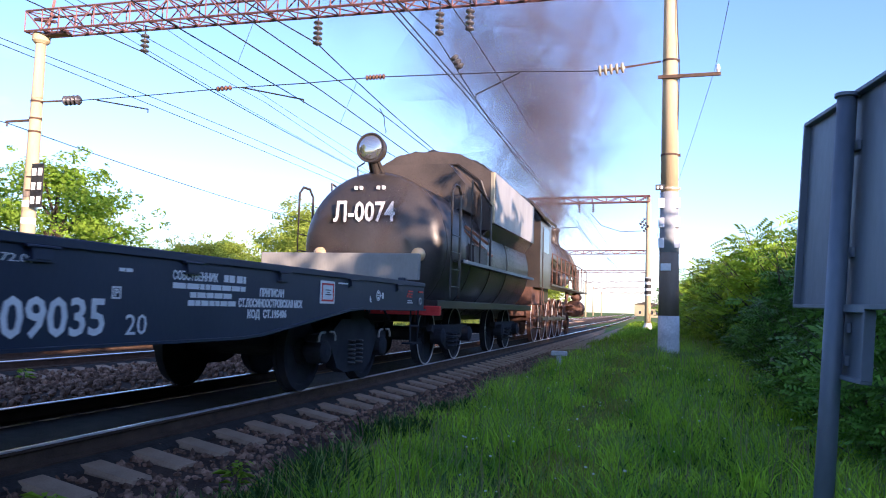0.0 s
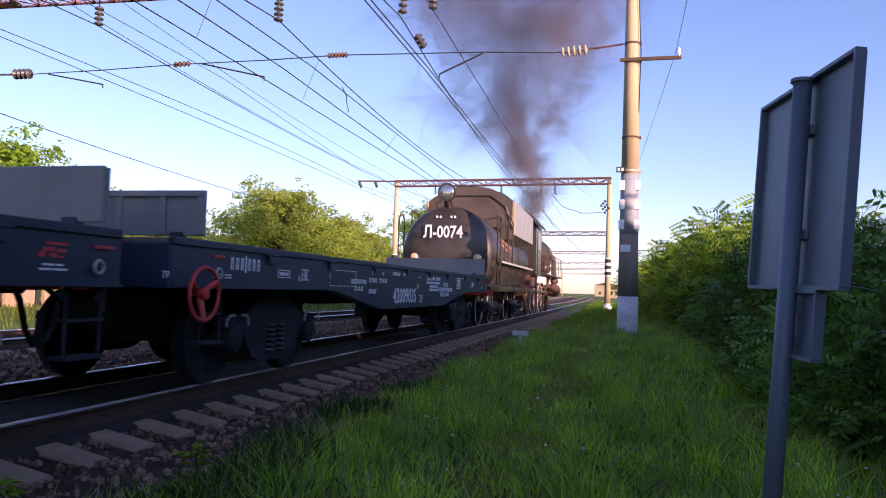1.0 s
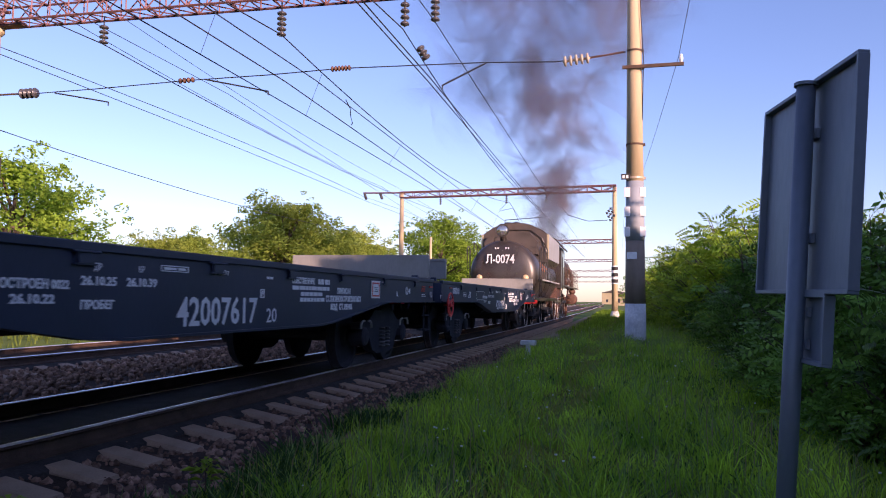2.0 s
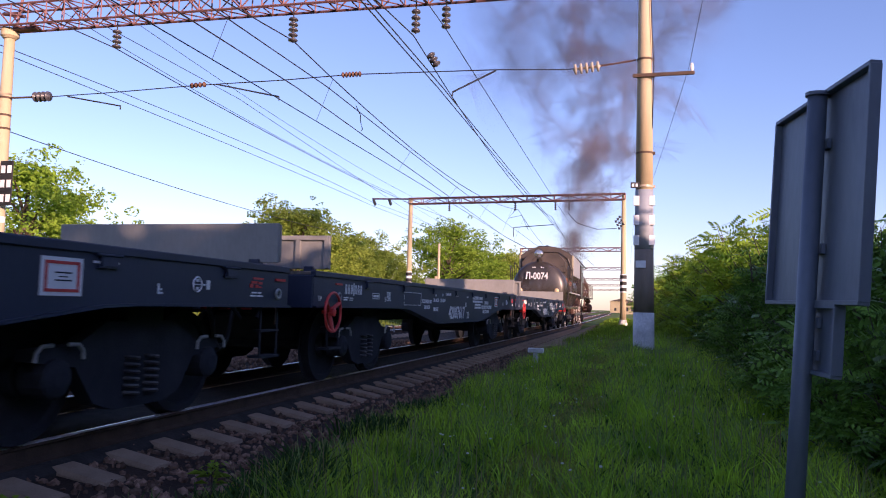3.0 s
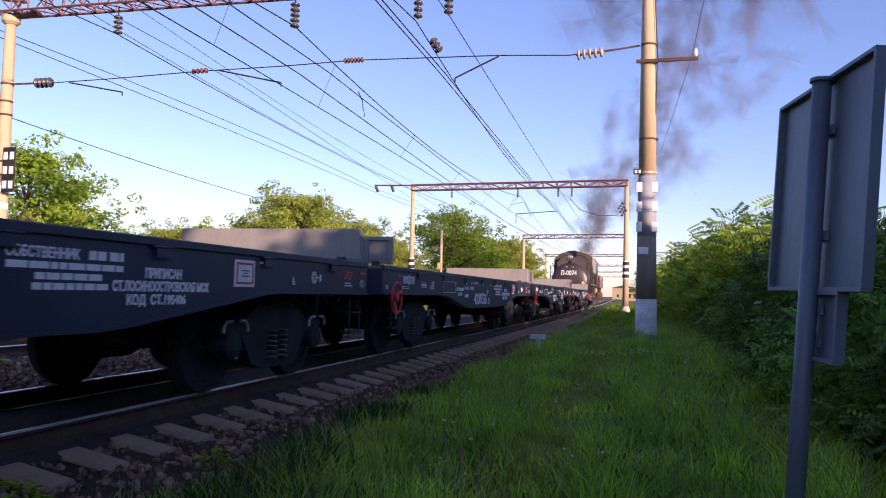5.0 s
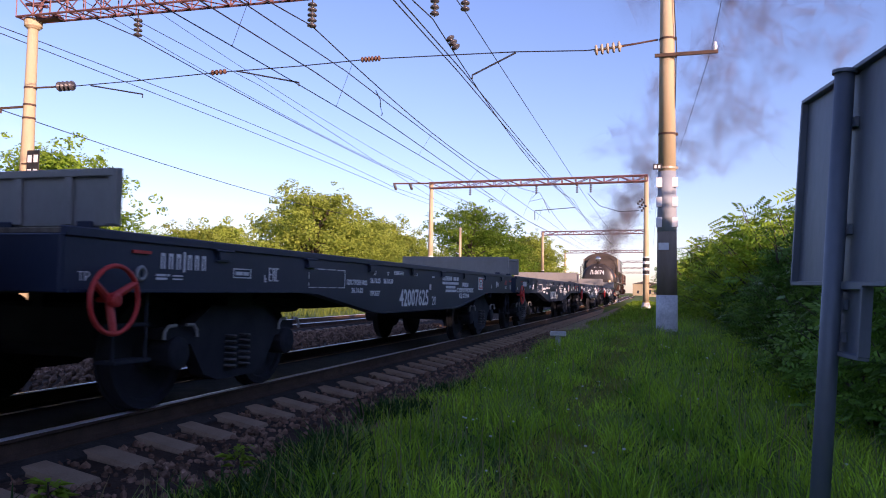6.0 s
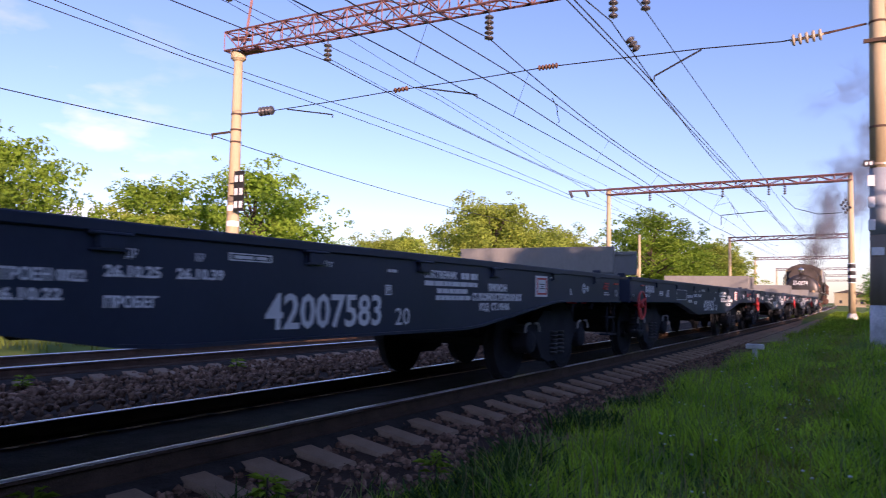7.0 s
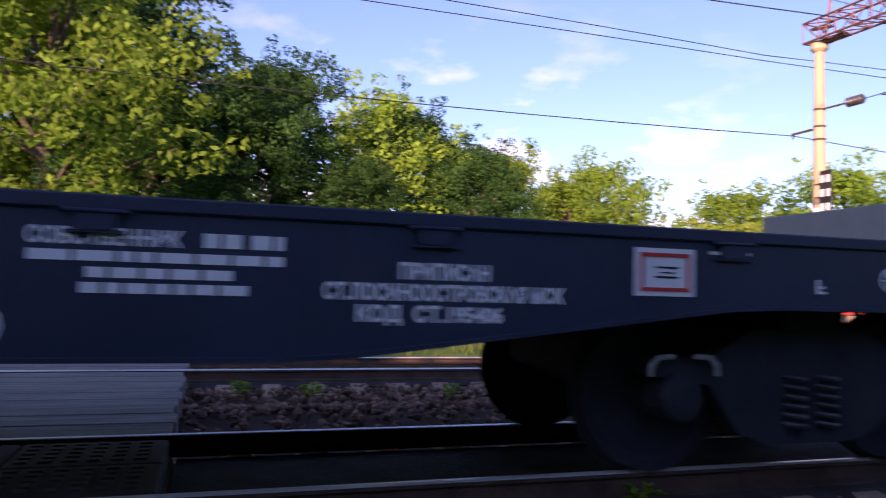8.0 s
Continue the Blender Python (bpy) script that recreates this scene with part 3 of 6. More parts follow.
def wire(name, spans, r=0.011, label="dark overhead line wire", group="overhead wires"):
    bm = bmesh.new()
    pts = []
    for s in spans:
        pts += s if not pts else s[1:]
    ring_tube(bm, pts, r * 0.78, 5)
    return tagged(new(name, mesh_of(bm, M_WIRE)), label, "wire", group)


def cross_span():
    """The fixing rope between the two near masts with its insulators and steady arms."""
    c = thing("cross_span_rope", "steel fixing rope with insulators strung between the near masts", "wire rope")
    y = 17.5
    bm = bmesh.new()
    ring_tube(bm, [(-12.1, y, 6.78), (-9.5, y, 6.80), (-6.77, y, 6.86), (-4.3, y, 6.86), (-2.28, y, 6.90), (1.5, y, 6.80), (3.2, y, 6.70), (4.8, y, 6.82)], 0.014, 6)
    part("rope", bm, M_WIRE, c)
    for x0, x1, z0, z1, n, rr, mat in ((-12.2, -11.6, 6.80, 6.80, 4, 0.15, M_INS), (-7.0, -6.5, 6.86, 6.87, 4, 0.075, M_RUST), (-2.55, -2.0, 6.90, 6.90, 6, 0.075, M_RUST), (3.35, 4.0, 6.69, 6.74, 5, 0.13, M_INSLIGHT)):
        bm = bmesh.new()
        disc_insulator(bm, (x0, y, z0), (x1, y, z1), n, rr)
        part("line_insulator", bm, mat, c, "", True)
    bm = bmesh.new()
    rod(bm, (4.0, y, 6.74), (4.8, y, 6.83), 0.022, 6)
    part("turnbuckle", bm, M_RUST, c, "rusty tension rod")
    for a, b in (((-6.2, y, 6.86), (-4.3, y, 6.42)), ((1.5, y, 6.78), (0.42, y, 6.30)), ((-11.0, y, 6.76), (-9.2, y, 6.4))):
        bm = bmesh.new()
        rod(bm, a, b, 0.022, 6)
        rod(bm, b, (b[0], b[1], b[2] - 0.1), 0.018, 6)
        part("steady_arm", bm, M_DARK, c)
    bm = bmesh.new()
    disc_insulator(bm, (-0.2, y, 7.32), (0.02, y, 6.98), 3, 0.12)
    part("line_insulator", bm, M_INS, c, "", True)
    return c


cross_span()


def line(xs, zs, drop, r=0.018, name="contact_wire"):
    """One wire over three spans; xs and zs at its four supports."""
    ys = (-24.0, 17.5, 55.0, 100.0)
    pts = [Vector((x + bend(y), y, z)) for x, y, z in zip(xs, ys, zs)]
    spans = [sag(a, b, drop, 14) for a, b in zip(pts, pts[1:])]
    wire(name, spans, r)
    return spans


def droppers(upper, lower, picks):
    for su, sl in zip(upper, lower):
        for i in picks:
            if su[i].y > -3 and su[i].y < 60:
                wire("dropper_wire", [[su[i], sl[i]]], 0.008, "thin steel dropper between two wires", "droppers")


m0 = line((-0.58, -0.58, -1.2, -0.8), (7.80,) * 4, 0.80, 0.020, "messenger_wire")
c0 = line((0.75, 0.10, -0.40, 0.3), (6.42,) * 4, 0.05)
line((0.87, 0.22, -0.28, 0.4), (6.42,) * 4, 0.05)
line((0.26, 0.26, -0.26, 0.0), (7.9, 7.91, 7.87, 7.9), 0.03, 0.016, "messenger_wire")
droppers(m0, c0, (2, 5, 8, 11))
m2 = line((-3.97, -3.92, -3.71, -4.0), (7.85, 7.91, 8.34, 7.9), 0.93, 0.022, "messenger_wire")
c2 = line((-4.3, -4.39, -4.5, -4.3), (6.42, 6.44, 6.2, 6.4), -0.05)
line((-3.9, -3.74, -4.75, -4.2), (6.68, 6.63, 6.35, 6.6), 0.0, 0.020)
line((-2.9, -2.90, -3.6, -3.4), (6.62,) * 4, 0.1)
droppers(m2, c2, (1, 4, 7, 10, 13))
line((-9.45, -9.42, -9.44, -9.3), (8.02, 8.07, 7.83, 8.0), 0.36, 0.020, "messenger_wire")
line((-4.3, -5.4, -9.3, -9.3), (6.4,) * 4, 0.03, 0.010)
line((-15.5, -15.52, -15.3, -15.5), (9.3, 9.21, 9.02, 9.0), -0.30, 0.020, "feeder_wire")
line((-15.5, -15.46, -14.98, -15.5), (9.0, 9.0, 8.61, 8.8), -0.11, 0.020, "feeder_wire")
line((-14.28, -14.25, -16.26, -16), (6.6, 6.23, 6.33, 6.5), 0.39, 0.020, "feeder_wire")
line((-13.75, -13.75, -13.9, -14), (10.4, 10.7, 9.8, 9.6), 0.4, 0.016, "feeder_wire")
line((-12.6, -12.6, -12.4, -12.4), (10.9, 11.3, 9.6, 9.6), 0.4, 0.014, "feeder_wire")
line((6.02, 6.02, 4.6, 4.6), (6.7, 6.62, 7.0, 7.0), 0.4, 0.008, "feeder_wire")
wire("jumper_wire", [[Vector(q) for q in ((-4.04, 22.2, 7.43), (-4.0, 22.5, 7.2), (-3.9, 22.3, 6.9), (-3.95, 22.6, 6.75), (-3.83, 22.2, 6.6))]], 0.02, "short black jumper cable between two wires", "jumpers")


def gantry_far(y, xl, xr, top, label, arm=False, detail=True):
    g = thing("gantry", label, "gantry", "gantries")
    bm = bmesh.new()
    lattice(bm, (xl, y - 0.25, top - 0.45), (xr, y - 0.25, top - 0.3), 0.5, 0.42, 1.0, 0.045)
    part("beam", bm, M_GANTRY, g)
    for x in (xl + 0.1, xr - 0.1):
        bm = bmesh.new()
        ring_tube(bm, [(x, y, -0.4), (x, y, top)], [0.23, 0.15], 16)
        post = part("post", bm, M_MAST, g, "pale concrete post", True)
        if detail:
            for z in (2.5, 2.95, 3.4):
                bm = bmesh.new()
                ring_tube(bm, [(x, y, z - 0.13), (x, y, z + 0.13)], 0.235, 16)
                part("black_band", bm, M_BLACKPAINT, post)
            bm = bmesh.new()
            ring_tube(bm, [(x, y, 2.3), (x, y, 3.6)], 0.222, 16)
            part("white_band", bm, M_WHITE, post)
            bm = bmesh.new()
            ring_tube(bm, [(x, y, -0.3), (x, y, 0.35)], [0.42, 0.24], 16)
            part("foot", bm, M_LIME, post)
    if arm:
        bm = bmesh.new()
        bar(bm, (xl, y, top - 0.05), (xl - 3.1, y, top), 0.09)
        part("arm", bm, M_GANTRY, g)
        for x in (xl - 3.0, xl - 1.7):
            bm = bmesh.new()
            disc_insulator(bm, (x, y, top - 0.05), (x + 0.3, y - 0.35, top - 0.55), 4, 0.12)
            part("hanging_insulator", bm, M_INS, g, "", True)
        for x in (-9.5, -4.4, -1.4, -0.4):
            bm = bmesh.new()
            disc_insulator(bm, (x, y, top - 0.4), (x, y, top - 1.05), 4, 0.11)
            part("hanging_insulator", bm, M_INS, g, "", True)
        bm = bmesh.new()
        ring_tube(bm, [Vector((-0.6, y, top - 1.1)) + Vector(v) for v in ((0, 0, 0), (0.8, 0, -0.9), (2.2, 0, -1.35), (3.6, 0, -1.3))], 0.025, 6)
        ring_tube(bm, [Vector((-4.4, y, top - 1.0)) + Vector(v) for v in ((0, 0, 0), (-0.5, 0, -0.6), (0.5, 0, -0.4), (1.0, 0, -1.5))], 0.02, 6)
        bar(bm, (-4.5, y, top - 2.3), (-1.5, y, top - 2.1), 0.04)
        bar(bm, (-4.5, y, top - 2.3), (-4.5, y, top - 3.0), 0.04)
        part("jumper_cable", bm, M_WIRE, g)
        bm = bmesh.new()
        for k in range(3):
            disc_insulator(bm, (2.9 + 0.12 * k, y - 0.2, top - 2.0 - 0.25 * k), (3.3 + 0.12 * k, y - 0.2, top - 1.5 - 0.25 * k), 3, 0.12)
        part("line_insulator", bm, M_INS, g, "", True)
    return g


gantry_far(55.0, -12.7, 3.6, 9.3, "maroon steel lattice gantry on two banded concrete posts", True)
for gy, gl, gr, gt in ((92.0, -10.0, 2.6, 8.4), (132.0, -12.5, 1.6, 8.2), (172.0, -13.5, 0.4, 8.0), (215.0, -16, -1.0, 8.0), (265.0, -18, -2.6, 8.0)):
    gantry_far(gy, gl, gr, gt, "distant steel gantry over the yard tracks", detail=gy < 100)


def build_sign():
    """A pair of framed sheet-metal road signs seen from the back, on a leaning tubular post."""
    s = thing("road_sign", "grey framed sheet-metal sign boards from behind on tube post", "sign", at=pose(5.603, 3.35, -0.004, 0, 3.6, 0))
    bm = bmesh.new()
    ring_tube(bm, [(0, 0, -0.6), (0, 0, 1.96)], 0.038, 20)
    part("post", bm, M_GALV, s, smooth=True)
    bm = bmesh.new()
    ring_tube(bm, [(0, 0, 1.958), (0, 0, 1.972)], 0.048, 20)
    part("post_cap", bm, M_GALV, s)

    def board(name, x0, x1, z0, z1, yaw, label):
        b = part(name, box(bmesh.new(), x0, x1, 0.050, 0.056, z0, z1), M_GALV, s, label)
        b.matrix_basis = pose(0, 0, 0, 0, 0, yaw)
        for a0, a1, c0, c1 in ((x0 - 0.008, x1 + 0.008, z1 - 0.006, z1 + 0.012), (x0 - 0.008, x1 + 0.008, z0 - 0.012, z0 + 0.006), (x0 - 0.012, x0 + 0.006, z0, z1), (x1 - 0.006, x1 + 0.012, z0, z1)):
            part("frame_edge", box(bmesh.new(), a0, a1, 0.020, 0.062, c0, c1, 0.002), M_GALV, b)
        for k in (0.25, 0.75):
            part("clamp", box(bmesh.new(), -0.05, 0.05, 0.03, 0.046, z0 + (z1 - z0) * k - 0.02, z0 + (z1 - z0) * k + 0.02), M_GALV, b)
    board("upper_board", -0.55, 0.405, 1.105, 1.972, -80, "flanged sheet-metal board")
    board("lower_board", -0.10, 0.215, 0.825, 1.085, -80, "small flanged sheet-metal board")
    return s


build_sign()


def build_marker():
    m = thing("marker_post", "small pale concrete marker post with a crosspiece in grass", "marker post", at=pose(2.86, 15.5, -0.08))
    part("stem", box(bmesh.new(), -0.05, 0.05, -0.05, 0.05, -0.4, 0.20, 0.01), M_LIME, m)
    part("crosspiece", box(bmesh.new(), -0.16, 0.16, -0.07, 0.07, 0.20, 0.30, 0.015), M_LIME, m)


build_marker()


def build_poles():
    for x, y, t in ((-15.5, 74, 7.4), (-13.5, 92, 6.5)):
        p = thing("wooden_pole", "plain pale line pole among the trees", "pole", "line poles", at=pose(x, y, 0))
        part("shaft", ring_tube(bmesh.new(), [(0, 0, -0.5), (0, 0, t)], [0.17, 0.12], 12), M_MAST, p, smooth=True)
        part("box", box(bmesh.new(), -0.35, -0.1, -0.2, 0.1, t * 0.45, t * 0.45 + 0.7, 0.02), M_MAST, p)


build_poles()


def build_guard_rail():
    g = thing("guard_barrier", "low barrier of red rails over pale concrete blocks beyond the tracks", "barrier")
    y = 5.0
    while y < 29:
        part("rail", box(bmesh.new(), -18.66, -18.56, y + 0.01, y + 1.99, 0.52, 0.82, 0.02), M_RED, g, "faded red rail")
        part("post", box(bmesh.new(), -18.8, -18.67, y + 0.9, y + 1.1, -0.4, 0.76), M_DARK, g)
        for k in (0.05, 1.2):
            part("block", box(bmesh.new(), -18.72, -18.50, y + k, y + k + 0.62, -0.3, 0.47, 0.03), M_SLEEPER, g, "dusty concrete block")
        y += 2.0


build_guard_rail()


def build_far_yard():
    for x, y, w, d, hh, lab in ((1.0, 240, 6, 5, 3.0, "low pale lineside building in the distance"), (-4.5, 330, 10, 8, 5, "distant pale yard building with a plain roof"), (9, 250, 12, 8, 4.5, "distant pale yard shed with a plain roof")):
        b = thing("yard_building", lab, "building", at=pose(x, y, -0.3))
        part("wall", box(bmesh.new(), -w / 2, w / 2, -d / 2, d / 2, 0, hh, 0.05), M_HAZE, b)
        bm = bmesh.new()
        prism(bm, [(-w / 2 - 0.3, hh), (w / 2 + 0.3, hh), (0, hh + 1.3)], "y", -d / 2 - 0.3, d / 2 + 0.3)
        part("roof", bm, M_BROWN, b)
        for k in range(3):
            part("window", box(bmesh.new(), -w / 2 + w * (k + 0.6) / 3.4, -w / 2 + w * (k + 0.6) / 3.4 + 0.9, -d / 2 - 0.03, -d / 2, 1.0, 2.2), M_DARK, b)


build_far_yard()

# ---------------------------------------------------------------- flat wagons
BOG = (2.05, 11.8)          # bogie centres along the wagon
DECK = 1.395


def wheelset_mesh(r):
    bm = bmesh.new()
    for s in (-1, 1):
        lathe(bm, [(0, r + 0.026), (0.028, r + 0.026), (0.034, r), (0.130, r - 0.006), (0.134, r - 0.07), (0.10, r - 0.09), (0.085, 0.16), (0.15, 0.14), (0.15, 0.09)], (s * 0.735, 0, 0), (s, 0, 0), 32)
    rod(bm, (-1.06, 0, 0), (1.06, 0, 0), 0.075, 12)
    return mesh_of(bm, M_DARK)


WHEELSET = wheelset_mesh(0.475)


def bogie_parts(sx):
    """Pieces of one side of a bogie: side frame, axle box, box marking and spring."""
    lo, hi = min(sx * 0.98, sx * 1.12), max(sx * 0.98, sx * 1.12)
    frame_ = prism(bmesh.new(), [(-1.12, 0.60), (-1.10, 0.68), (-0.70, 0.70), (-0.42, 0.86), (0.42, 0.86), (0.70, 0.70), (1.10, 0.68), (1.12, 0.60), (0.72, 0.54), (0.52, 0.26), (0.30, 0.19), (-0.30, 0.19), (-0.52, 0.26), (-0.72, 0.54)], "x", lo, hi)
    box_ = lathe(bmesh.new(), [(0, 0.14), (0.2, 0.14), (0.22, 0.12), (0.24, 0.06)], (sx * 0.95, 0, 0.475), (sx, 0, 0), 16)
    arch = bmesh.new()
    ring_tube(arch, [(sx * 1.17, 0.07, 0.71), (sx * 1.17, 0.17, 0.705), (sx * 1.17, 0.215, 0.66), (sx * 1.17, 0.22, 0.60)], 0.016, 6)
    spring = bmesh.new()
    for turn in range(6):
        torus(spring, (sx * 1.10, 0, 0.30 + turn * 0.055), (0, 0.12, 1), 0.075, 0.015, 12, 5)
    return [mesh_of(b, m) for b, m in ((frame_, M_DARK), (box_, M_DARK), (arch, M_WHITE2), (spring, M_SPRING))]


def bolster_mesh():
    bolster = box(bmesh.new(), -1.05, 1.05, -0.2, 0.2, 0.52, 0.72, 0.03)
    rod(bolster, (0, 0, 0.6), (0, 0, 0.98), 0.2, 16)
    return mesh_of(bolster, M_DARK)


M_WHITE2 = material("grimy_white_mark", (0.26, 0.27, 0.27), (0.42, 0.43, 0.43), 0.8, scale=10, bump=0)
M_SPRING = material("greasy_spring_steel", (0.05, 0.05, 0.055), (0.11, 0.11, 0.115), 0.5, 0.3, scale=10, bump=0)
BOGIE = {1: bogie_parts(1), -1: bogie_parts(-1)}
BOLSTER = bolster_mesh()
TRANSOM = mesh_of(box(bmesh.new(), -0.62, 0.62, -1.25, 1.25, 0.52, 0.88, 0.04), M_DARK)


def sill_outline():
    bottom = [(-0.42, 1.00), (2.75, 1.00), (3.1, 0.985), (4.75, 0.745), (5.1, 0.725), (8.6, 0.725), (8.95, 0.745), (10.95, 0.985), (11.3, 1.00), (13.75, 1.00)]
    return bottom + [(13.75, DECK - 0.05), (-0.42, DECK - 0.05)]


def sill_meshes():
    web, flange = bmesh.new(), bmesh.new()
    prism(web, sill_outline(), "x", 1.385, 1.405)
    low = sill_outline()[:10]
    n = len(low)
    for (a, b), (c, d) in zip(low, low[1:]):
        v = [flange.verts.new(p) for p in ((1.30, a, b - 0.016), (1.445, a, b - 0.016), (1.445, c, d - 0.016), (1.30, c, d - 0.016), (1.30, a, b + 0.006), (1.445, a, b + 0.006), (1.445, c, d + 0.006), (1.30, c, d + 0.006))]
        for q in ((0, 3, 2, 1), (4, 5, 6, 7), (0, 1, 5, 4), (1, 2, 6, 5), (2, 3, 7, 6), (3, 0, 4, 7)):
            flange.faces.new([v[i] for i in q])
    return mesh_of(web, M_NAVY), mesh_of(flange, M_NAVY)


def stake_pocket():
    bm = bmesh.new()
    box(bm, 1.406, 1.445, -0.13, 0.13, DECK - 0.070, DECK - 0.050, 0.006)
    prism(bm, [(-0.085, DECK - 0.070), (0.085, DECK - 0.070), (0.075, DECK - 0.138), (-0.075, DECK - 0.138)], "x", 1.407, 1.436)
    box(bm, 1.407, 1.43, -0.11, 0.11, DECK - 0.151, DECK - 0.139)
    return mesh_of(bm, M_NAVY)


def handwheel():
    rim = bmesh.new()
    torus(rim, (0, 0, 0), (1, 0, 0), 0.228, 0.017, 32, 8)
    spokes = bmesh.new()
    for a in (90 + 60, 90 - 60, 270):
        c, s = math.cos(radians(a)), math.sin(radians(a))
        ring_tube(spokes, [(-0.05, 0, 0), (-0.04, 0.05 * c, 0.05 * s), (0, 0.225 * c, 0.225 * s)], [0.02, 0.028, 0.024], 6)
    lathe(spokes, [(-0.14, 0.02), (-0.03, 0.02), (-0.03, 0.05), (0.02, 0.05), (0.03, 0.03)], (0, 0, 0), (1, 0, 0), 12)
    return mesh_of(rim, M_RED, True), mesh_of(spokes, M_RED)


SILL = sill_meshes()
POCKET = stake_pocket()
WHEEL_RIM, WHEEL_SPOKES = handwheel()


STRETCH = ((1.18, 1.22, 1.96, 2.12, 2.40, 2.72, 3.04, 3.62, 4.72, 5.52, 5.78, 7.48, 7.7, 8.0, 8.9, 14.0), (0.47, 0.52, 1.10, 1.50, 1.79, 2.03, 2.29, 2.94, 3.87, 5.53, 5.91, 7.26, 7.42, 7.90, 8.75, 14.0))


def bars(rows, mat, x=1.4075, dx=0.003, spread=False):
    """Writing too small to read: plain bars, each (y0, y1, z0, z1)."""
    bm = bmesh.new()
    for y0, y1, z0, z1 in rows:
        if spread:
            y0, y1 = np.interp([y0, y1], *STRETCH)
        box(bm, x - dx, x + dx, y0, y1, z0, z1)
    return mesh_of(bm, mat)


def broken(y0, y1, z0, z1, seed):
    rng = random.Random(seed)
    out, y = [], y0
    while y < y1 - 0.03:
        w = rng.uniform(0.05, 0.16)
        out.append((y, min(y + w, y1), z0, z1))
        y += w + 0.018
    return out


def outline_box(y0, y1, z0, z1, t=0.012):
    return [(y0, y1, z0, z0 + t), (y0, y1, z1 - t, z1), (y0, y0 + t, z0, z1), (y1 - t, y1, z0, z1)]


L_OWNER = bars(broken(8.56, 8.72, 1.200, 1.262, 1) + broken(8.76, 8.90, 1.200, 1.262, 7) + broken(7.88, 8.90, 1.128, 1.172, 2) + broken(8.10, 8.73, 1.060, 1.104, 3) + broken(8.08, 8.75, 0.996, 1.040, 4), M_WHITE)
L_SMALL = bars(broken(1.18, 1.36, 1.105, 1.122, 5) + broken(1.18, 1.36, 1.078, 1.095, 6) + [(1.41, 1.56, 1.105, 1.116), (1.41, 1.56, 1.080, 1.091)]
               + broken(7.52, 7.70, 1.225, 1.25, 8) + [(10.95, 11.2, 1.275, 1.292)], M_WHITE, spread=True)
L_FRAMES = bars(outline_box(2.12, 2.40, 1.11, 1.195, 0.010) + broken(2.16, 2.36, 1.135, 1.168, 9) + [(3.62, 3.80, 1.235, 1.245), (3.86, 4.10, 1.235, 1.245), (4.16, 4.40, 1.235, 1.245), (4.46, 4.72, 1.235, 1.245)]
                + [(3.62, 3.84, 1.035, 1.045), (3.90, 4.14, 1.035, 1.045), (4.20, 4.44, 1.035, 1.045), (4.50, 4.72, 1.035, 1.045), (4.71, 4.72, 1.035, 1.245), (3.62, 3.63, 1.06, 1.09), (3.62, 3.63, 1.13, 1.20)]
                + outline_box(5.52, 5.78, 1.235, 1.285, 0.008) + broken(5.55, 5.75, 1.25, 1.27, 10)
                + [(2.72, 2.735, 1.08, 1.15), (2.72, 2.77, 1.08, 1.093), (2.745, 2.765, 1.105, 1.118), (11.64, 11.66, 1.08, 1.16), (11.64, 11.70, 1.08, 1.095), (11.67, 11.69, 1.11, 1.125)]
                + [(2.82, 2.835, 1.09, 1.22), (2.82, 2.88, 1.205, 1.22), (2.82, 2.88, 1.148, 1.162), (2.82, 2.88, 1.09, 1.104), (2.90, 2.915, 1.09, 1.22), (2.94, 2.955, 1.09, 1.22), (2.90, 2.955, 1.205, 1.22), (2.98, 2.995, 1.09, 1.22), (2.98, 3.04, 1.205, 1.22), (2.98, 3.04, 1.09, 1.104)]
                + [q for a in (1.22, 1.34, 1.46, 1.64, 1.76, 1.88) for q in ((a, a + 0.018, 1.16, 1.28), (a + 0.045, a + 0.063, 1.16, 1.28), (a, a + 0.063, 1.255, 1.28))] + [(1.57, 1.60, 1.14, 1.30)], M_WHITE, spread=True)
CLASS_BOX = bars(outline_box(7.26, 7.345, 1.035, 1.12, 0.010) + [(7.285, 7.295, 1.05, 1.105), (7.285, 7.32, 1.093, 1.105), (7.31, 7.32, 1.075, 1.105), (7.285, 7.32, 1.072, 1.082)], M_WHITE)
RING = mesh_of(torus(bmesh.new(), (1.408, 12.10, 1.17), (1, 0, 0), 0.062, 0.008, 20, 4), M_WHITE)
RING2 = bars([(12.04, 12.16, 1.165, 1.175), (12.18, 12.22, 1.163, 1.177), (12.235, 12.285, 1.13, 1.21), (12.08, 12.12, 1.125, 1.15), (12.08, 12.12, 1.19, 1.215)], M_WHITE)
NOTICE = [bars([(10.40, 10.76, 1.045, 1.295)], M_WHITE, 1.409, 0.004), bars(outline_box(10.43, 10.73, 1.07, 1.27, 0.02), M_RED, 1.414, 0.003),
          bars([(10.52, 10.66, 1.19, 1.20), (10.52, 10.66, 1.14, 1.15), (10.55, 10.63, 1.165, 1.172)], M_DARK, 1.414, 0.002)]
LOGO = bars([(13.02, 13.22, 1.25, 1.27), (12.99, 13.10, 1.21, 1.235), (12.96, 13.02, 1.17, 1.205), (13.12, 13.20, 1.205, 1.23), (13.06, 13.12, 1.17, 1.20), (13.13, 13.19, 1.17, 1.185)], M_RED)
LOGO_TXT = bars(broken(13.0, 13.18, 1.115, 1.13, 11) + broken(12.98, 13.22, 1.085, 1.10, 12), M_WHITE)
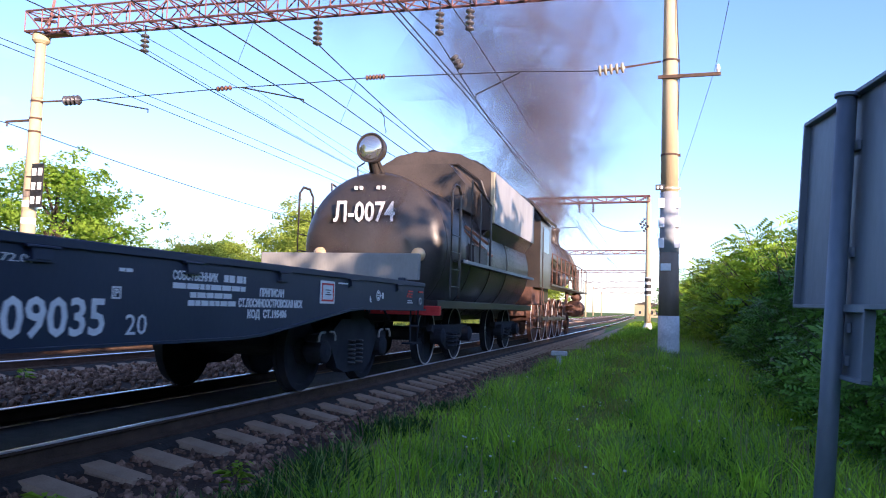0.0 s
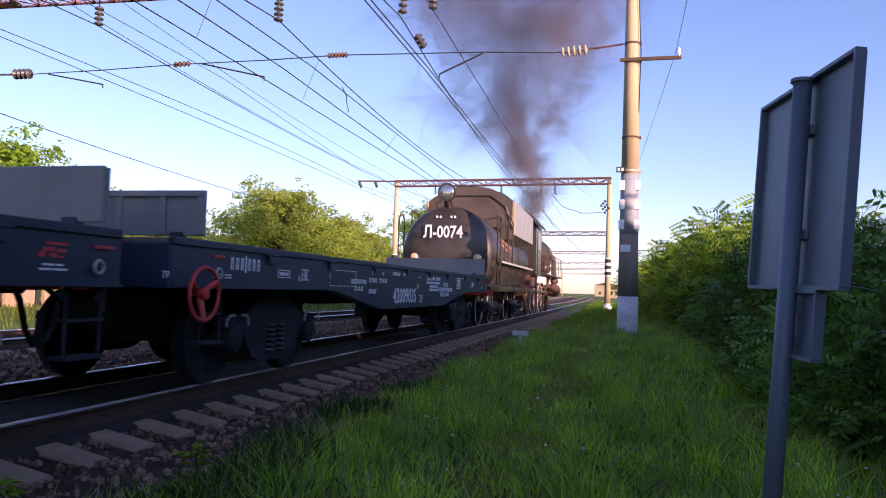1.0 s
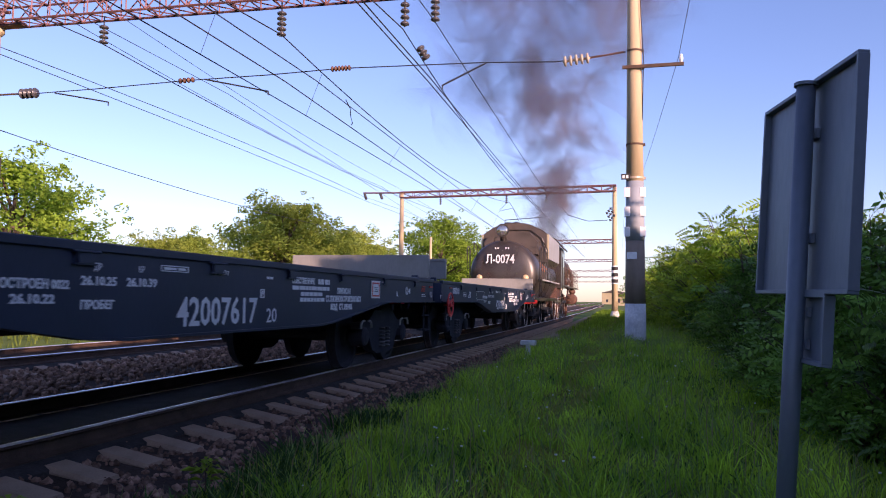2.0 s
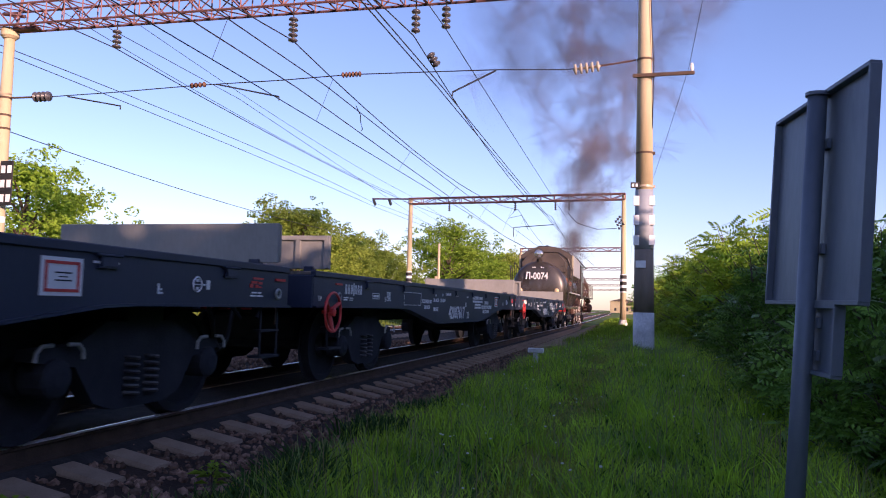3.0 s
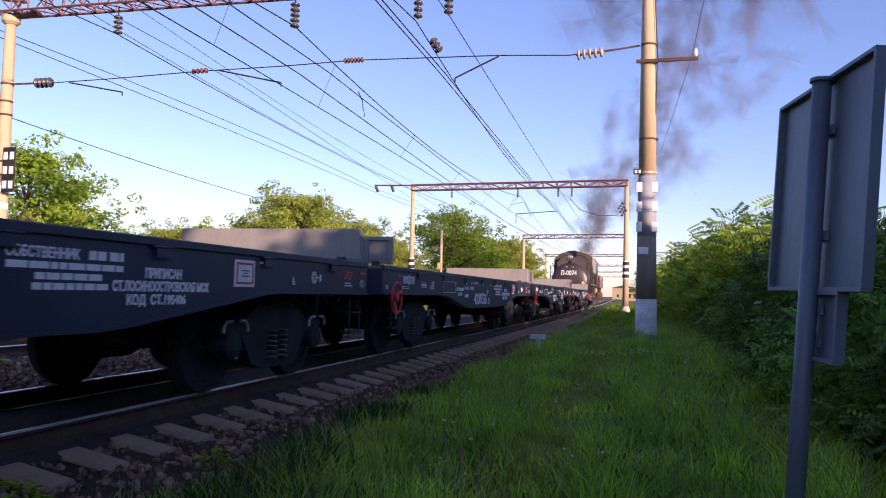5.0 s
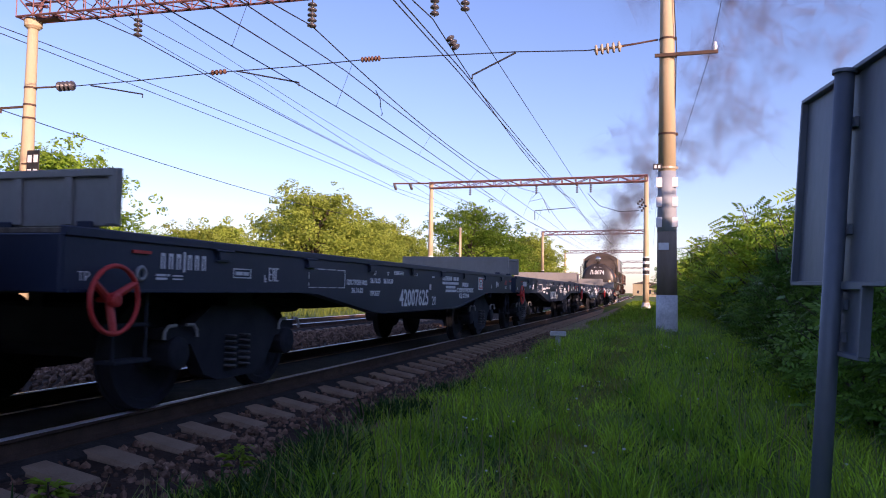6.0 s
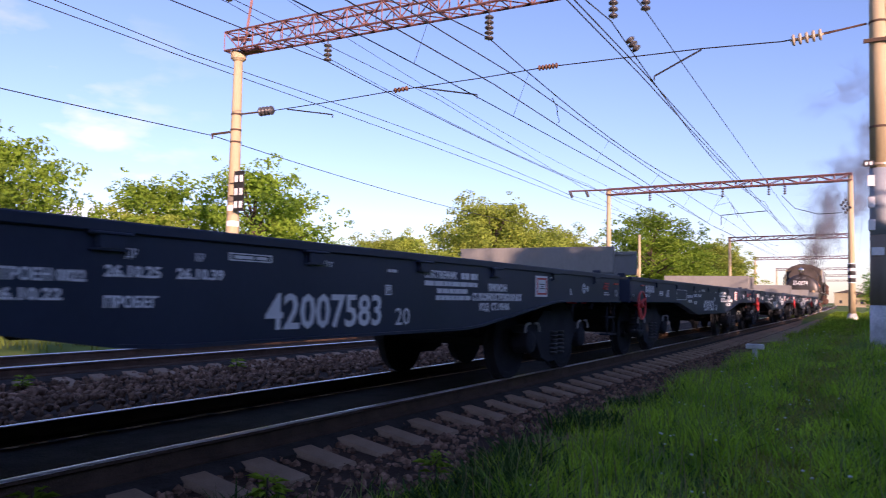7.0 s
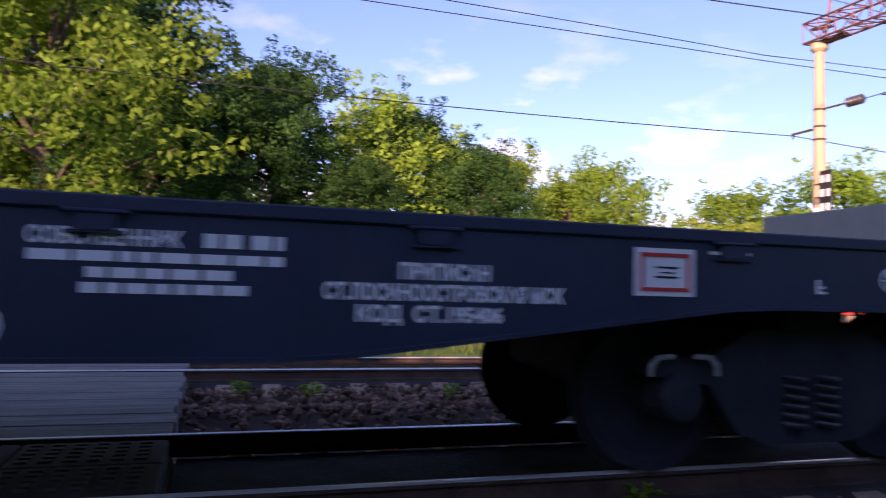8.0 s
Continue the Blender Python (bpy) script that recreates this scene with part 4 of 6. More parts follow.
REDTAG = bars([(0.20, 0.39, 1.262, 1.285), (13.46, 13.66, 1.25, 1.275)], M_RED, 1.415, 0.008)
HOOK = mesh_of(torus(bmesh.new(), (1.43, 0, 1.12), (1, 0, 0), 0.045, 0.014, 16, 6), M_WHITE2, True)

T_HOME = [words("ПРИПИСАН", 0.072, M_WHITE, width=0.45, bold=0.004), words("СТ.ЛОСИНООСТРОВСКАЯ МСК", 0.072, M_WHITE, width=1.20, bold=0.004), words("КОД  СТ.195406", 0.072, M_WHITE, width=0.72, bold=0.004)]
T_OWNER = words("СОБСТВЕННИК", 0.066, M_WHITE, width=0.60, bold=0.003)
T_TR = words("ТР", 0.06, M_WHITE, width=0.10)
T_TWENTY = words("20", 0.15, M_WHITE, width=0.22)
T_CLASS = [words("ДР", 0.05, M_WHITE, narrow=0.8), words("КР", 0.05, M_WHITE, narrow=0.8), words("ПРОБЕГ", 0.06, M_WHITE, width=0.34, bold=0.003), words("72.0т", 0.05, M_WHITE, width=0.24)]


def deck_parts():
    floor_ = bmesh.new()
    box(floor_, -1.36, 1.36, -0.42, 13.75, DECK - 0.06, DECK - 0.035)
    edge = box(bmesh.new(), 1.36, 1.425, -0.42, 13.75, DECK - 0.055, DECK + 0.012, 0.008)
    centre = bmesh.new()
    prism(centre, [(p[0], p[1] + 0.02) for p in sill_outline()[:10]] + [(13.75, DECK - 0.07), (-0.42, DECK - 0.07)], "x", -0.045, 0.045)
    cross = box(bmesh.new(), -1.36, 1.36, -0.09, 0.09, 1.02, DECK - 0.07)
    saddle = box(bmesh.new(), -1.15, 1.15, -0.22, 0.22, 0.86, 1.02)
    beam = box(bmesh.new(), -0.05, 0.05, -1.25, 1.25, 0.55, 1.02)
    ends = box(bmesh.new(), -1.40, 1.40, 0, 0.05, 0.98, DECK - 0.04, 0.008)
    return mesh_of(floor_, M_DARK), mesh_of(edge, M_NAVY), mesh_of(centre, M_DARK), mesh_of(ends, M_NAVY), mesh_of(cross, M_DARK), mesh_of(saddle, M_DARK), mesh_of(beam, M_DARK)


DECKS = deck_parts()


def plank_mesh():
    return mesh_of(box(bmesh.new(), -1.355, 1.355, -0.068, 0.068, DECK - 0.034, DECK + 0.006, 0.006), M_WOOD)


PLANK = plank_mesh()


def end_board():
    bm = bmesh.new()
    box(bm, -1.36, 1.36, -0.022, 0.022, DECK + 0.05, DECK + 0.46, 0.006)
    ribs = bmesh.new()
    for x in (-1.33, -0.95, -0.5, 0.5, 0.95, 1.33):
        box(ribs, x - 0.035, x + 0.035, 0.024, 0.055, DECK + 0.06, DECK + 0.45, 0.005)
    box(ribs, -1.34, 1.34, 0.024, 0.06, DECK + 0.40, DECK + 0.455, 0.005)
    hinges = box(bmesh.new(), -0.06, 0.06, -0.05, 0.06, DECK + 0.0, DECK + 0.085, 0.008)
    return mesh_of(bm, M_GREY), mesh_of(ribs, M_GREY), mesh_of(hinges, M_NAVY)


BOARD = end_board()


def underframe_parts():
    tank = bmesh.new()
    lathe(tank, [(0, 0.05), (0.05, 0.2), (1.1, 0.2), (1.15, 0.05)], (-0.62, 5.3, 0.85), (0, 1, 0), 16)
    gear = bmesh.new()
    rod(gear, (0.5, 2.6, 0.9), (0.5, 11.2, 0.86), 0.025, 6)
    rod(gear, (-0.5, 3.0, 0.8), (-0.3, 10.6, 0.8), 0.022, 6)
    lathe(gear, [(0, 0.18), (0.5, 0.18)], (0.55, 7.4, 0.85), (0, 1, 0), 16)
    pipe = bmesh.new()
    ring_tube(pipe, [(0.75, -0.5, 0.85), (0.75, -0.35, 0.98), (0.75, 0.6, 1.0), (0.75, 13.2, 1.0), (0.75, 13.75, 0.98), (0.75, 13.95, 0.85)], 0.022, 6)
    coupler = box(bmesh.new(), -0.13, 0.13, 0, 0.26, 0.95, 1.14, 0.02)
    box(coupler, -0.24, 0.20, 0.16, 0.34, 0.90, 1.18, 0.04)
    hose = ring_tube(bmesh.new(), [(0, 0, 1.0), (0, 0.08, 0.85), (0, 0.15, 0.62), (0, 0.24, 0.5), (0, 0.33, 0.55)], 0.026, 8)
    lever = ring_tube(bmesh.new(), [(1.25, 0.02, 0.80), (1.25, 0.03, 0.98), (0.2, 0.05, 0.98)], 0.016, 6)
    cock = box(bmesh.new(), -0.06, 0.06, -0.03, 0.03, 0.94, 1.04, 0.01)
    rod(cock, (0, 0, 1.0), (0.16, 0.02, 1.03), 0.018, 6)
    step_ = bmesh.new()
    for q in (-0.02, 0.32):
        rod(step_, (1.36, q, 1.0), (1.36, q, 0.50), 0.014, 6)
    box(step_, 1.24, 1.40, -0.04, 0.34, 0.48, 0.505)
    box(step_, 1.28, 1.38, -0.04, 0.34, 0.74, 0.76)
    return [mesh_of(b, m) for b, m in ((tank, M_DARK), (gear, M_DARK), (pipe, M_DARK), (coupler, M_DARK), (hose, M_BLACKPAINT), (lever, M_RUST), (cock, M_RED), (step_, M_DARK))]


UNDER = underframe_parts()
PIECES = []     # (wagon, y) places for the loose deck planks, laid last


def build_wagon(number, built, due1, due2, dn, do, shift=0.0):
    w = thing("flat_wagon", "navy blue flat wagon with white lettering and grey end boards", "flat wagon", "wagons of the train")
    web = part("side_sill", SILL[0], None, w)
    part("sill_flange", SILL[1], None, web)
    far = SILL_FAR
    part("side_sill", far[0], None, w)
    part("floor_plate", DECKS[0], None, w)
    part("deck_edge", DECKS[1], None, w)
    part("deck_edge", DECKS[1], None, w).location = (-2.785, 0, 0)
    for x in (-0.26, 0.26):
        part("centre_sill", DECKS[2], None, w).location = (x, 0, 0)
    for y in (2.05, 4.4, 6.8, 9.2, 11.8):
        part("crossbearer", DECKS[4], None, w).location = (0, y, 0)
    for y in BOG:
        part("bogie_saddle", DECKS[5], None, w).location = (0, y, 0)
        part("bogie_beam", DECKS[6], None, w).location = (0, y, 0)
    for y in (-0.45, 13.72):
        part("end_beam", DECKS[3], None, w).location = (0, y, 0)
    for y in (1.33, 2.96, 4.68, 6.35, 7.85, 9.32, 11.0, 12.6):
        part("stake_pocket", POCKET, None, w).location = (0, y, 0)
    for y, turn in ((0.12, 180), (13.60, 0)):
        b = part("end_board", BOARD[0], None, w, "flat grey steel end board")
        b.matrix_basis = pose(0, y, 0, 0, 0, turn)
        part("rib", BOARD[1], None, b)
        for x in (-1.1, -0.4, 0.4, 1.1):
            part("hinge", BOARD[2], None, b).location = (x, 0, 0)
    for name, me in zip(("air_tank", "brake_rigging", "brake_pipe"), UNDER):
        part(name, me, None, w)
    for y, turn in ((-0.46, 180), (13.77, 0)):
        end = pose(0, y, 0, 0, 0, turn)
        part("coupler", UNDER[3], None, w).matrix_basis = end
        part("uncoupling_lever", UNDER[5], None, w).matrix_basis = end
        for x in (-0.45, 0.45):
            part("brake_hose", UNDER[4], None, w).matrix_basis = end @ pose(x, 0, 0)
        for x in (-0.62, -0.40, 0.40, 0.62):
            part("air_cock", UNDER[6], None, w, "red air cock").matrix_basis = end @ pose(x, 0.05, 0)
    for y in (0.12, 13.30):
        part("footstep", UNDER[7], None, w).location = (0, y, 0)
    hw = part("handwheel", WHEEL_RIM, None, w, "bright red brake handwheel")
    hw.location = (1.50, -0.06, 0.935)
    part("spokes", WHEEL_SPOKES, None, hw)
    for k, y in enumerate(BOG):
        for sx in (1, -1):
            fr = part("bogie_frame", BOGIE[sx][0], None, w)
            fr.location = (0, y, 0)
            for q in (-0.925, 0.925):
                part("axle_box", BOGIE[sx][1], None, fr).location = (0, q, 0)
                if sx > 0:
                    part("box_marking", BOGIE[sx][2], None, fr, "white painted corner mark").location = (0, q, 0)
                    part("box_marking", BOGIE[sx][2], None, fr, "white painted corner mark").matrix_basis = pose(2.34, q, 0, 0, 0, 180)
            for q in (-0.12, 0.12):
                part("spring", BOGIE[sx][3], None, fr).location = (0, q, 0)
        part("bogie_transom", TRANSOM, None, w).location = (0, y, 0)
        bo = part("bolster", BOLSTER, None, w)
        bo.location = (0, y, 0)
        for s in (-0.925, 0.925):
            ws = part("wheelset", WHEELSET, None, w)
            ws.location = (0, y + s, 0.475)
            SPINNERS.append((ws, (0, y + s, 0.475), 0.475))
    part("lettering", L_SMALL, None, web, "small white lettering in rows")
    part("marking_frame", L_FRAMES, None, web, "white stencilled marks and frames")
    part("brake_marking", RING, None, web)
    part("brake_marking", RING2, None, web)
    part("notice_board", NOTICE[0], None, web, "white notice with a red border")
    part("emblem", LOGO, None, web, "red emblem")
    part("emblem_lettering", LOGO_TXT, None, web)
    part("red_tag", REDTAG, None, web)
    for y in (0.28, 13.50):
        part("tow_hook", HOOK, None, web).location = (0, y, 0)
    NOTES.append((web, NOTICE[1:], shift))

    def text(me, y, z):
        o = part("lettering", me, None, web)
        o.location = (1.4065, y, z)
    text(words(number, 0.245, M_WHITE, width=1.34, bold=0.006), 5.87 + dn, 0.795)
    text(T_OWNER, 7.87 + do, 1.198)
    text(T_TWENTY, 7.41 + dn * 1.15, 0.785)
    text(T_TR, -0.30, 1.06)
    part("lettering", L_OWNER, None, web, "small white lettering in rows").location = (0, do, 0)
    part("class_box", CLASS_BOX, None, web).location = (0, dn, 0)
    for me, y, z in zip(T_HOME, (9.15, 8.80, 8.95), (1.095, 0.995, 0.895)):
        text(me, y, z)
    for me, y, z in ((words(built, 0.058, M_WHITE, width=0.62, bold=0.003), 3.93, 1.08), (words(due1, 0.058, M_WHITE, width=0.36, bold=0.003), 4.07, 0.985),
                     (T_CLASS[0], 4.78, 1.215), (T_CLASS[1], 5.26, 1.215), (T_CLASS[2], 4.66, 0.945), (T_CLASS[3], 6.32, 1.235),
                     (words(due2, 0.062, M_WHITE, width=0.36, bold=0.003), 4.66, 1.11), (words(due2[:6] + "39", 0.062, M_WHITE, width=0.36, bold=0.003), 5.13, 1.11)):
        text(me, y, z)
    for mark in web.children:
        if mark.name.split(".")[0] in ("lettering", "notice_board", "class_box", "brake_marking"):
            mark.location.y += shift
    for i in range(98):
        PIECES.append((w, -0.28 + i * 0.1425))
    return w


SILL_FAR = [m.copy() for m in SILL]
for m in SILL_FAR:
    m.transform(Matrix.Diagonal((-1, 1, 1, 1)))
    m.flip_normals()
SPINNERS, NOTES = [], []
PITCH = 14.8
WAGONS = [build_wagon(*row) for row in (
    ("42009035", "ПОСТРОЕН 0022", "27.10.22", "27.10.25", -0.03, 0.0, -0.25), ("42007617", "ПОСТРОЕН 0022", "26.10.22", "26.10.25", -0.1, 0.0),
    ("42007526", "ПОСТРОЕН 0022", "26.10.22", "26.10.25", -0.30, -0.10), ("42007625", "ПОСТРОЕН 0022", "26.10.22", "26.10.25", -0.1, 0.0),
    ("42007583", "ПОСТРОЕН 0022", "26.10.22", "26.10.25", 0.0, 0.0), ("42007591", "ПОСТРОЕН 0022", "26.10.22", "26.10.25", -0.1, -0.28))]


# ---------------------------------------------------------------- steam locomotive and tender
def spoked_wheelset(r, spokes, mat, half=0.70, rim_w=0.13):
    bm = bmesh.new()
    for s in (-1, 1):
        x = s * half
        n = 40
        prof = [(x, r - 0.08), (x, r), (x + s * rim_w, r), (x + s * rim_w, r - 0.08)]
        rings = [[bm.verts.new((px, pr * math.cos(2 * math.pi * i / n), pr * math.sin(2 * math.pi * i / n))) for i in range(n)] for px, pr in prof]
        for a in range(4):
            b = (a + 1) % 4
            for i in range(n):
                bm.faces.new((rings[a][i], rings[a][(i + 1) % n], rings[b][(i + 1) % n], rings[b][i]))
        for k in range(spokes):
            a = 2 * math.pi * k / spokes
            bar(bm, (x + s * 0.07, 0.1 * math.cos(a), 0.1 * math.sin(a)), (x + s * 0.07, (r - 0.06) * math.cos(a), (r - 0.06) * math.sin(a)), 0.05)
        lathe(bm, [(0, 0.17), (0.16, 0.17), (0.2, 0.1)], (x - s * 0.02, 0, 0), (s, 0, 0), 16)
        prism(bm, [(0.3 * math.cos(t) * 1.5, -0.42 * r / 0.75 + 0.2 * math.sin(t)) for t in [i * 0.628 for i in range(10)]], "x", min(x, x + s * 0.1), max(x, x + s * 0.1))
    rod(bm, (-half, 0, 0), (half, 0, 0), 0.1, 12)
    bmesh.ops.recalc_face_normals(bm, faces=bm.faces)
    return mesh_of(bm, mat)


def rim_ring(r, half, w):
    bm = bmesh.new()
    for s in (-1, 1):
        torus(bm, (s * (half + w), 0, 0), (1, 0, 0), r - 0.015, 0.014, 36, 5)
    return mesh_of(bm, M_TYRELINE)


def facing_back(me):
    """Lettering turned to read on a plate that faces -y."""
    me.transform(Matrix(((0, 1, 0, 0), (-1, 0, 0, 0), (0, 0, 1, 0), (0, 0, 0, 1))))
    return me


def build_tender():
    t = thing("locomotive_tender", "black steam tender with round water tank, headlamp and coal bunker", "tender")
    # dished tank end, turned to the following wagons
    tank = bmesh.new()
    prof = [(-0.22, 0.02), (-0.21, 0.4), (-0.17, 0.8), (-0.09, 1.12), (0.0, 1.28), (0.10, 1.34), (8.1, 1.34)]
    lathe(tank, prof, (0, 0.35, 2.08), (0, 1, 0), 56)
    tk = part("water_tank", tank, M_LOCO, t, "sooty black round water tank", True)
    for y in (0.5, 2.2, 3.9, 5.6):
        part("tank_seam", torus(bmesh.new(), (0, y, 2.08), (0, 1, 0), 1.342, 0.012, 48, 4), M_LOCO, tk)
    num = part("number", facing_back(words("Л-0074", 0.35, M_WHITE, 0.004, 0.78, 0.008)), None, tk, "white painted number")
    num.location = (-0.66, 0.105, 2.50)
    small = bmesh.new()
    for x in (-0.30, -0.20, 0.12, 0.22):
        box(small, x, x + 0.04, 0.17, 0.30, 3.07, 3.13)
    part("small_marking", small, M_WHITE, tk)
    lamp = bmesh.new()
    lathe(lamp, [(0, 0.06), (0.03, 0.18), (0.12, 0.245), (0.30, 0.26), (0.31, 0.235)], (0, 0.42, 3.80), (0, -1, 0), 32)
    lp = part("headlamp", lamp, M_LOCO, t, "", True)
    part("lens", lathe(bmesh.new(), [(0, 0.232), (0.03, 0.20), (0.05, 0.1), (0.055, 0.01)], (0, 0.115, 3.80), (0, -1, 0), 32), M_GLASS, lp, "clear glass lamp lens", True)
    part("rim", torus(bmesh.new(), (0, 0.11, 3.80), (0, 1, 0), 0.25, 0.02, 32, 6), M_LOCO, lp)
    stand = bmesh.new()
    for x in (-0.12, 0.12):
        bar(stand, (x, 0.55, 3.36), (x * 0.7, 0.30, 3.60), 0.05)
    rod(stand, (0, 0.50, 3.36), (0, 0.32, 3.58), 0.07, 10)
    ring_tube(stand, [(-0.38, 0.5, 3.32), (-0.36, 0.42, 3.52), (-0.2, 0.35, 3.58)], 0.015, 6)
    part("lamp_stand", stand, M_LOCO, lp)
    for x in (-0.92, 0.92):
        part("buffer_lamp", lathe(bmesh.new(), [(0, 0.1), (0.1, 0.125), (0.18, 0.11), (0.2, 0.03)], (x, 0.32, 1.93), (0, -1, 0), 20), M_AMBER, t, "small amber-white marker lamp", True)
    # frame, buffer beam
    fr = bmesh.new()
    box(fr, -1.35, 1.35, 0.0, 9.0, 1.02, 1.16, 0.01)
    for s in (-0.55, 0.55):
        box(fr, s - 0.06, s + 0.06, 0.1, 9.0, 0.78, 1.02)
    part("frame", fr, M_LOCO, t)
    part("buffer_beam", box(bmesh.new(), -1.42, 1.42, -0.1, 0.0, 0.90, 1.06, 0.01), M_RED, t, "red buffer beam")
    part("coupler", box(bmesh.new(), -0.22, 0.22, -0.6, -0.1, 0.88, 1.2, 0.04), M_DARK, t)
    # walkway with steps and handrails on both sides
    for s in (-1, 1):
        wk = bmesh.new()
        box(wk, min(s * 1.2, s * 1.5), max(s * 1.2, s * 1.5), 1.0, 8.4, 1.86, 1.90)
        part("walkway", wk, M_LOCO, t)
        part("walkway_edge", box(bmesh.new(), min(s * 1.5, s * 1.515), max(s * 1.5, s * 1.515), 1.0, 8.4, 1.85, 1.91), M_WHITE2, t, "pale worn edge")
        rl = bmesh.new()
        ring_tube(rl, [(s * 1.46, 0.35, 1.2), (s * 1.46, 0.35, 3.05), (s * 1.46, 0.5, 3.18), (s * 1.46, 0.75, 3.18), (s * 1.46, 0.9, 3.05), (s * 1.46, 0.9, 1.2)], 0.025, 6)
        for z in (1.4, 1.7, 2.0, 2.3):
            rod(rl, (s * 1.46, 0.35, z), (s * 1.46, 0.9, z), 0.012, 6)
        ring_tube(rl, [(s * 1.46, 1.7, 1.9), (s * 1.46, 1.7, 3.45), (s * 1.46, 3.3, 3.2), (s * 1.46, 3.3, 1.9)], 0.024, 6)
        rod(rl, (s * 1.46, 2.4, 1.9), (s * 1.46, 2.4, 3.34), 0.014, 6)
        part("handrail", rl, M_LOCO, t)
        tools = bmesh.new()
        for i, (y, z) in enumerate(((1.9, 2.52), (2.05, 2.62), (2.2, 2.36), (2.5, 2.30))):
            bar(tools, (s * 1.25, y, z), (s * 1.42, y + 1.15, z - 0.28 + 0.05 * i), 0.05)
        part("fire_irons", tools, M_IRONS, t, "orange wooden handled fire irons")
        box_ = bmesh.new()
        prism(box_, [(s * 1.1, 1.9), (s * 1.45, 1.9), (s * 1.45, 2.25), (s * 1.1, 2.35)], "y", 2.0, 3.1)
        part("tool_box", box_, M_BROWN, t)
    # coal bunker: a sloping back plate and two tall side plates leaning out over a hopper
    back = bmesh.new()
    prism(back, [(-1.43, 2.7), (1.43, 2.7), (1.43, 3.92), (1.2, 4.08), (0.7, 4.36), (0.3, 4.42), (-0.3, 4.42), (-0.7, 4.36), (-1.2, 4.08), (-1.43, 3.92)], "y", 3.45, 3.52)
    part("bunker_back", back, M_BROWN, t, "brown sooty bunker back plate")
    frontp = bmesh.new()
    prism(frontp, [(-1.1, 3.0), (1.1, 3.0), (1.15, 3.5), (0.8, 3.92), (-0.8, 3.92), (-1.15, 3.5)], "y", 2.3, 3.44)
    part("bunker_hood", frontp, M_BROWN, t, "lower stepped bunker hood")
    rail2 = bmesh.new()
    ring_tube(rail2, [(-1.2, 3.40, 3.2), (-1.2, 3.40, 3.75), (-0.7, 3.40, 4.12), (0.7, 3.40, 4.12), (1.2, 3.40, 3.75), (1.45, 3.40, 3.05)], 0.022, 6)
    part("bunker_rail", rail2, M_LOCO, t)
    for s in (-1, 1):
        side = bmesh.new()
        prism(side, [(3.52, 2.85), (8.35, 2.85), (8.35, 3.85), (3.52, 3.93)], "x", min(s * 1.46, s * 1.50), max(s * 1.46, s * 1.50))
        part("bunker_side", side, M_LOCOGREY, t, "pale grey bunker side plate")
        slope = bmesh.new()
        prism(slope, [(s * 1.44, 2.85), (s * 1.46, 2.83), (s * 0.95, 2.2), (s * 0.90, 2.25)], "y", 3.5, 8.35)
        part("hopper_slope", slope, M_LOCO, t)
        part("corner_strip", box(bmesh.new(), min(s * 1.40, s * 1.49), max(s * 1.40, s * 1.49), 3.44, 3.56, 2.85, 3.94, 0.01), M_AMBERSTRIP, t, "bright tan strip on the bunker corner")
    coal = bmesh.new()
    rng = random.Random(7)
    nx, ny = 14, 22
    grid = [[coal.verts.new((-1.42 + 2.84 * i / nx, 3.5 + 4.8 * j / ny, 3.95 + 0.55 * (1 - (2 * i / nx - 1) ** 2) * (0.9 + 0.1 * math.sin(j)) + rng.uniform(-0.05, 0.06))) for i in range(nx + 1)] for j in range(ny + 1)]
    for j in range(ny):
        for i in range(nx):
            coal.faces.new((grid[j][i], grid[j][i + 1], grid[j + 1][i + 1], grid[j + 1][i]))
    ex = bmesh.ops.extrude_face_region(coal, geom=list(coal.faces))
    bmesh.ops.translate(coal, vec=(0, 0, -0.5), verts=[v for v in ex["geom"] if isinstance(v, bmesh.types.BMVert)])
    bmesh.ops.recalc_face_normals(coal, faces=coal.faces)
    part("coal", coal, M_COAL, t, "heaped black coal")
    for k, c in enumerate((2.0, 7.1)):
        for s in (-1, 1):
            sf = bmesh.new()
            prism(sf, [(c - 1.25, 0.62), (c - 1.2, 0.72), (c + 1.2, 0.72), (c + 1.25, 0.62), (c + 0.6, 0.42), (c + 0.3, 0.25), (c - 0.3, 0.25), (c - 0.6, 0.42)], "x", min(s * 0.92, s * 1.02), max(s * 0.92, s * 1.02))
            for q in (-0.95, 0.95):
                lathe(sf, [(0, 0.15), (0.2, 0.15), (0.24, 0.06)], (s * 0.95, c + q, 0.525), (s, 0, 0), 14)
            for q in (-0.22, 0.0, 0.22):
                for turn in range(4):
                    torus(sf, (s * 1.06, c + q, 0.32 + turn * 0.075), (0, 0.12, 1), 0.08, 0.018, 12, 5)
            part("bogie_frame", sf, M_DARK, t, "grimy black tender bogie")
        for q in (-0.95, 0.95):
            ws = part("wheelset", TENDER_WHEEL, None, t)
            ws.location = (0, c + q, 0.525)
            part("tyre_line", TENDER_RIM, None, ws, "pale painted tyre edge")
            SPINNERS.append((ws, (0, c + q, 0.525), 0.525))
    return t


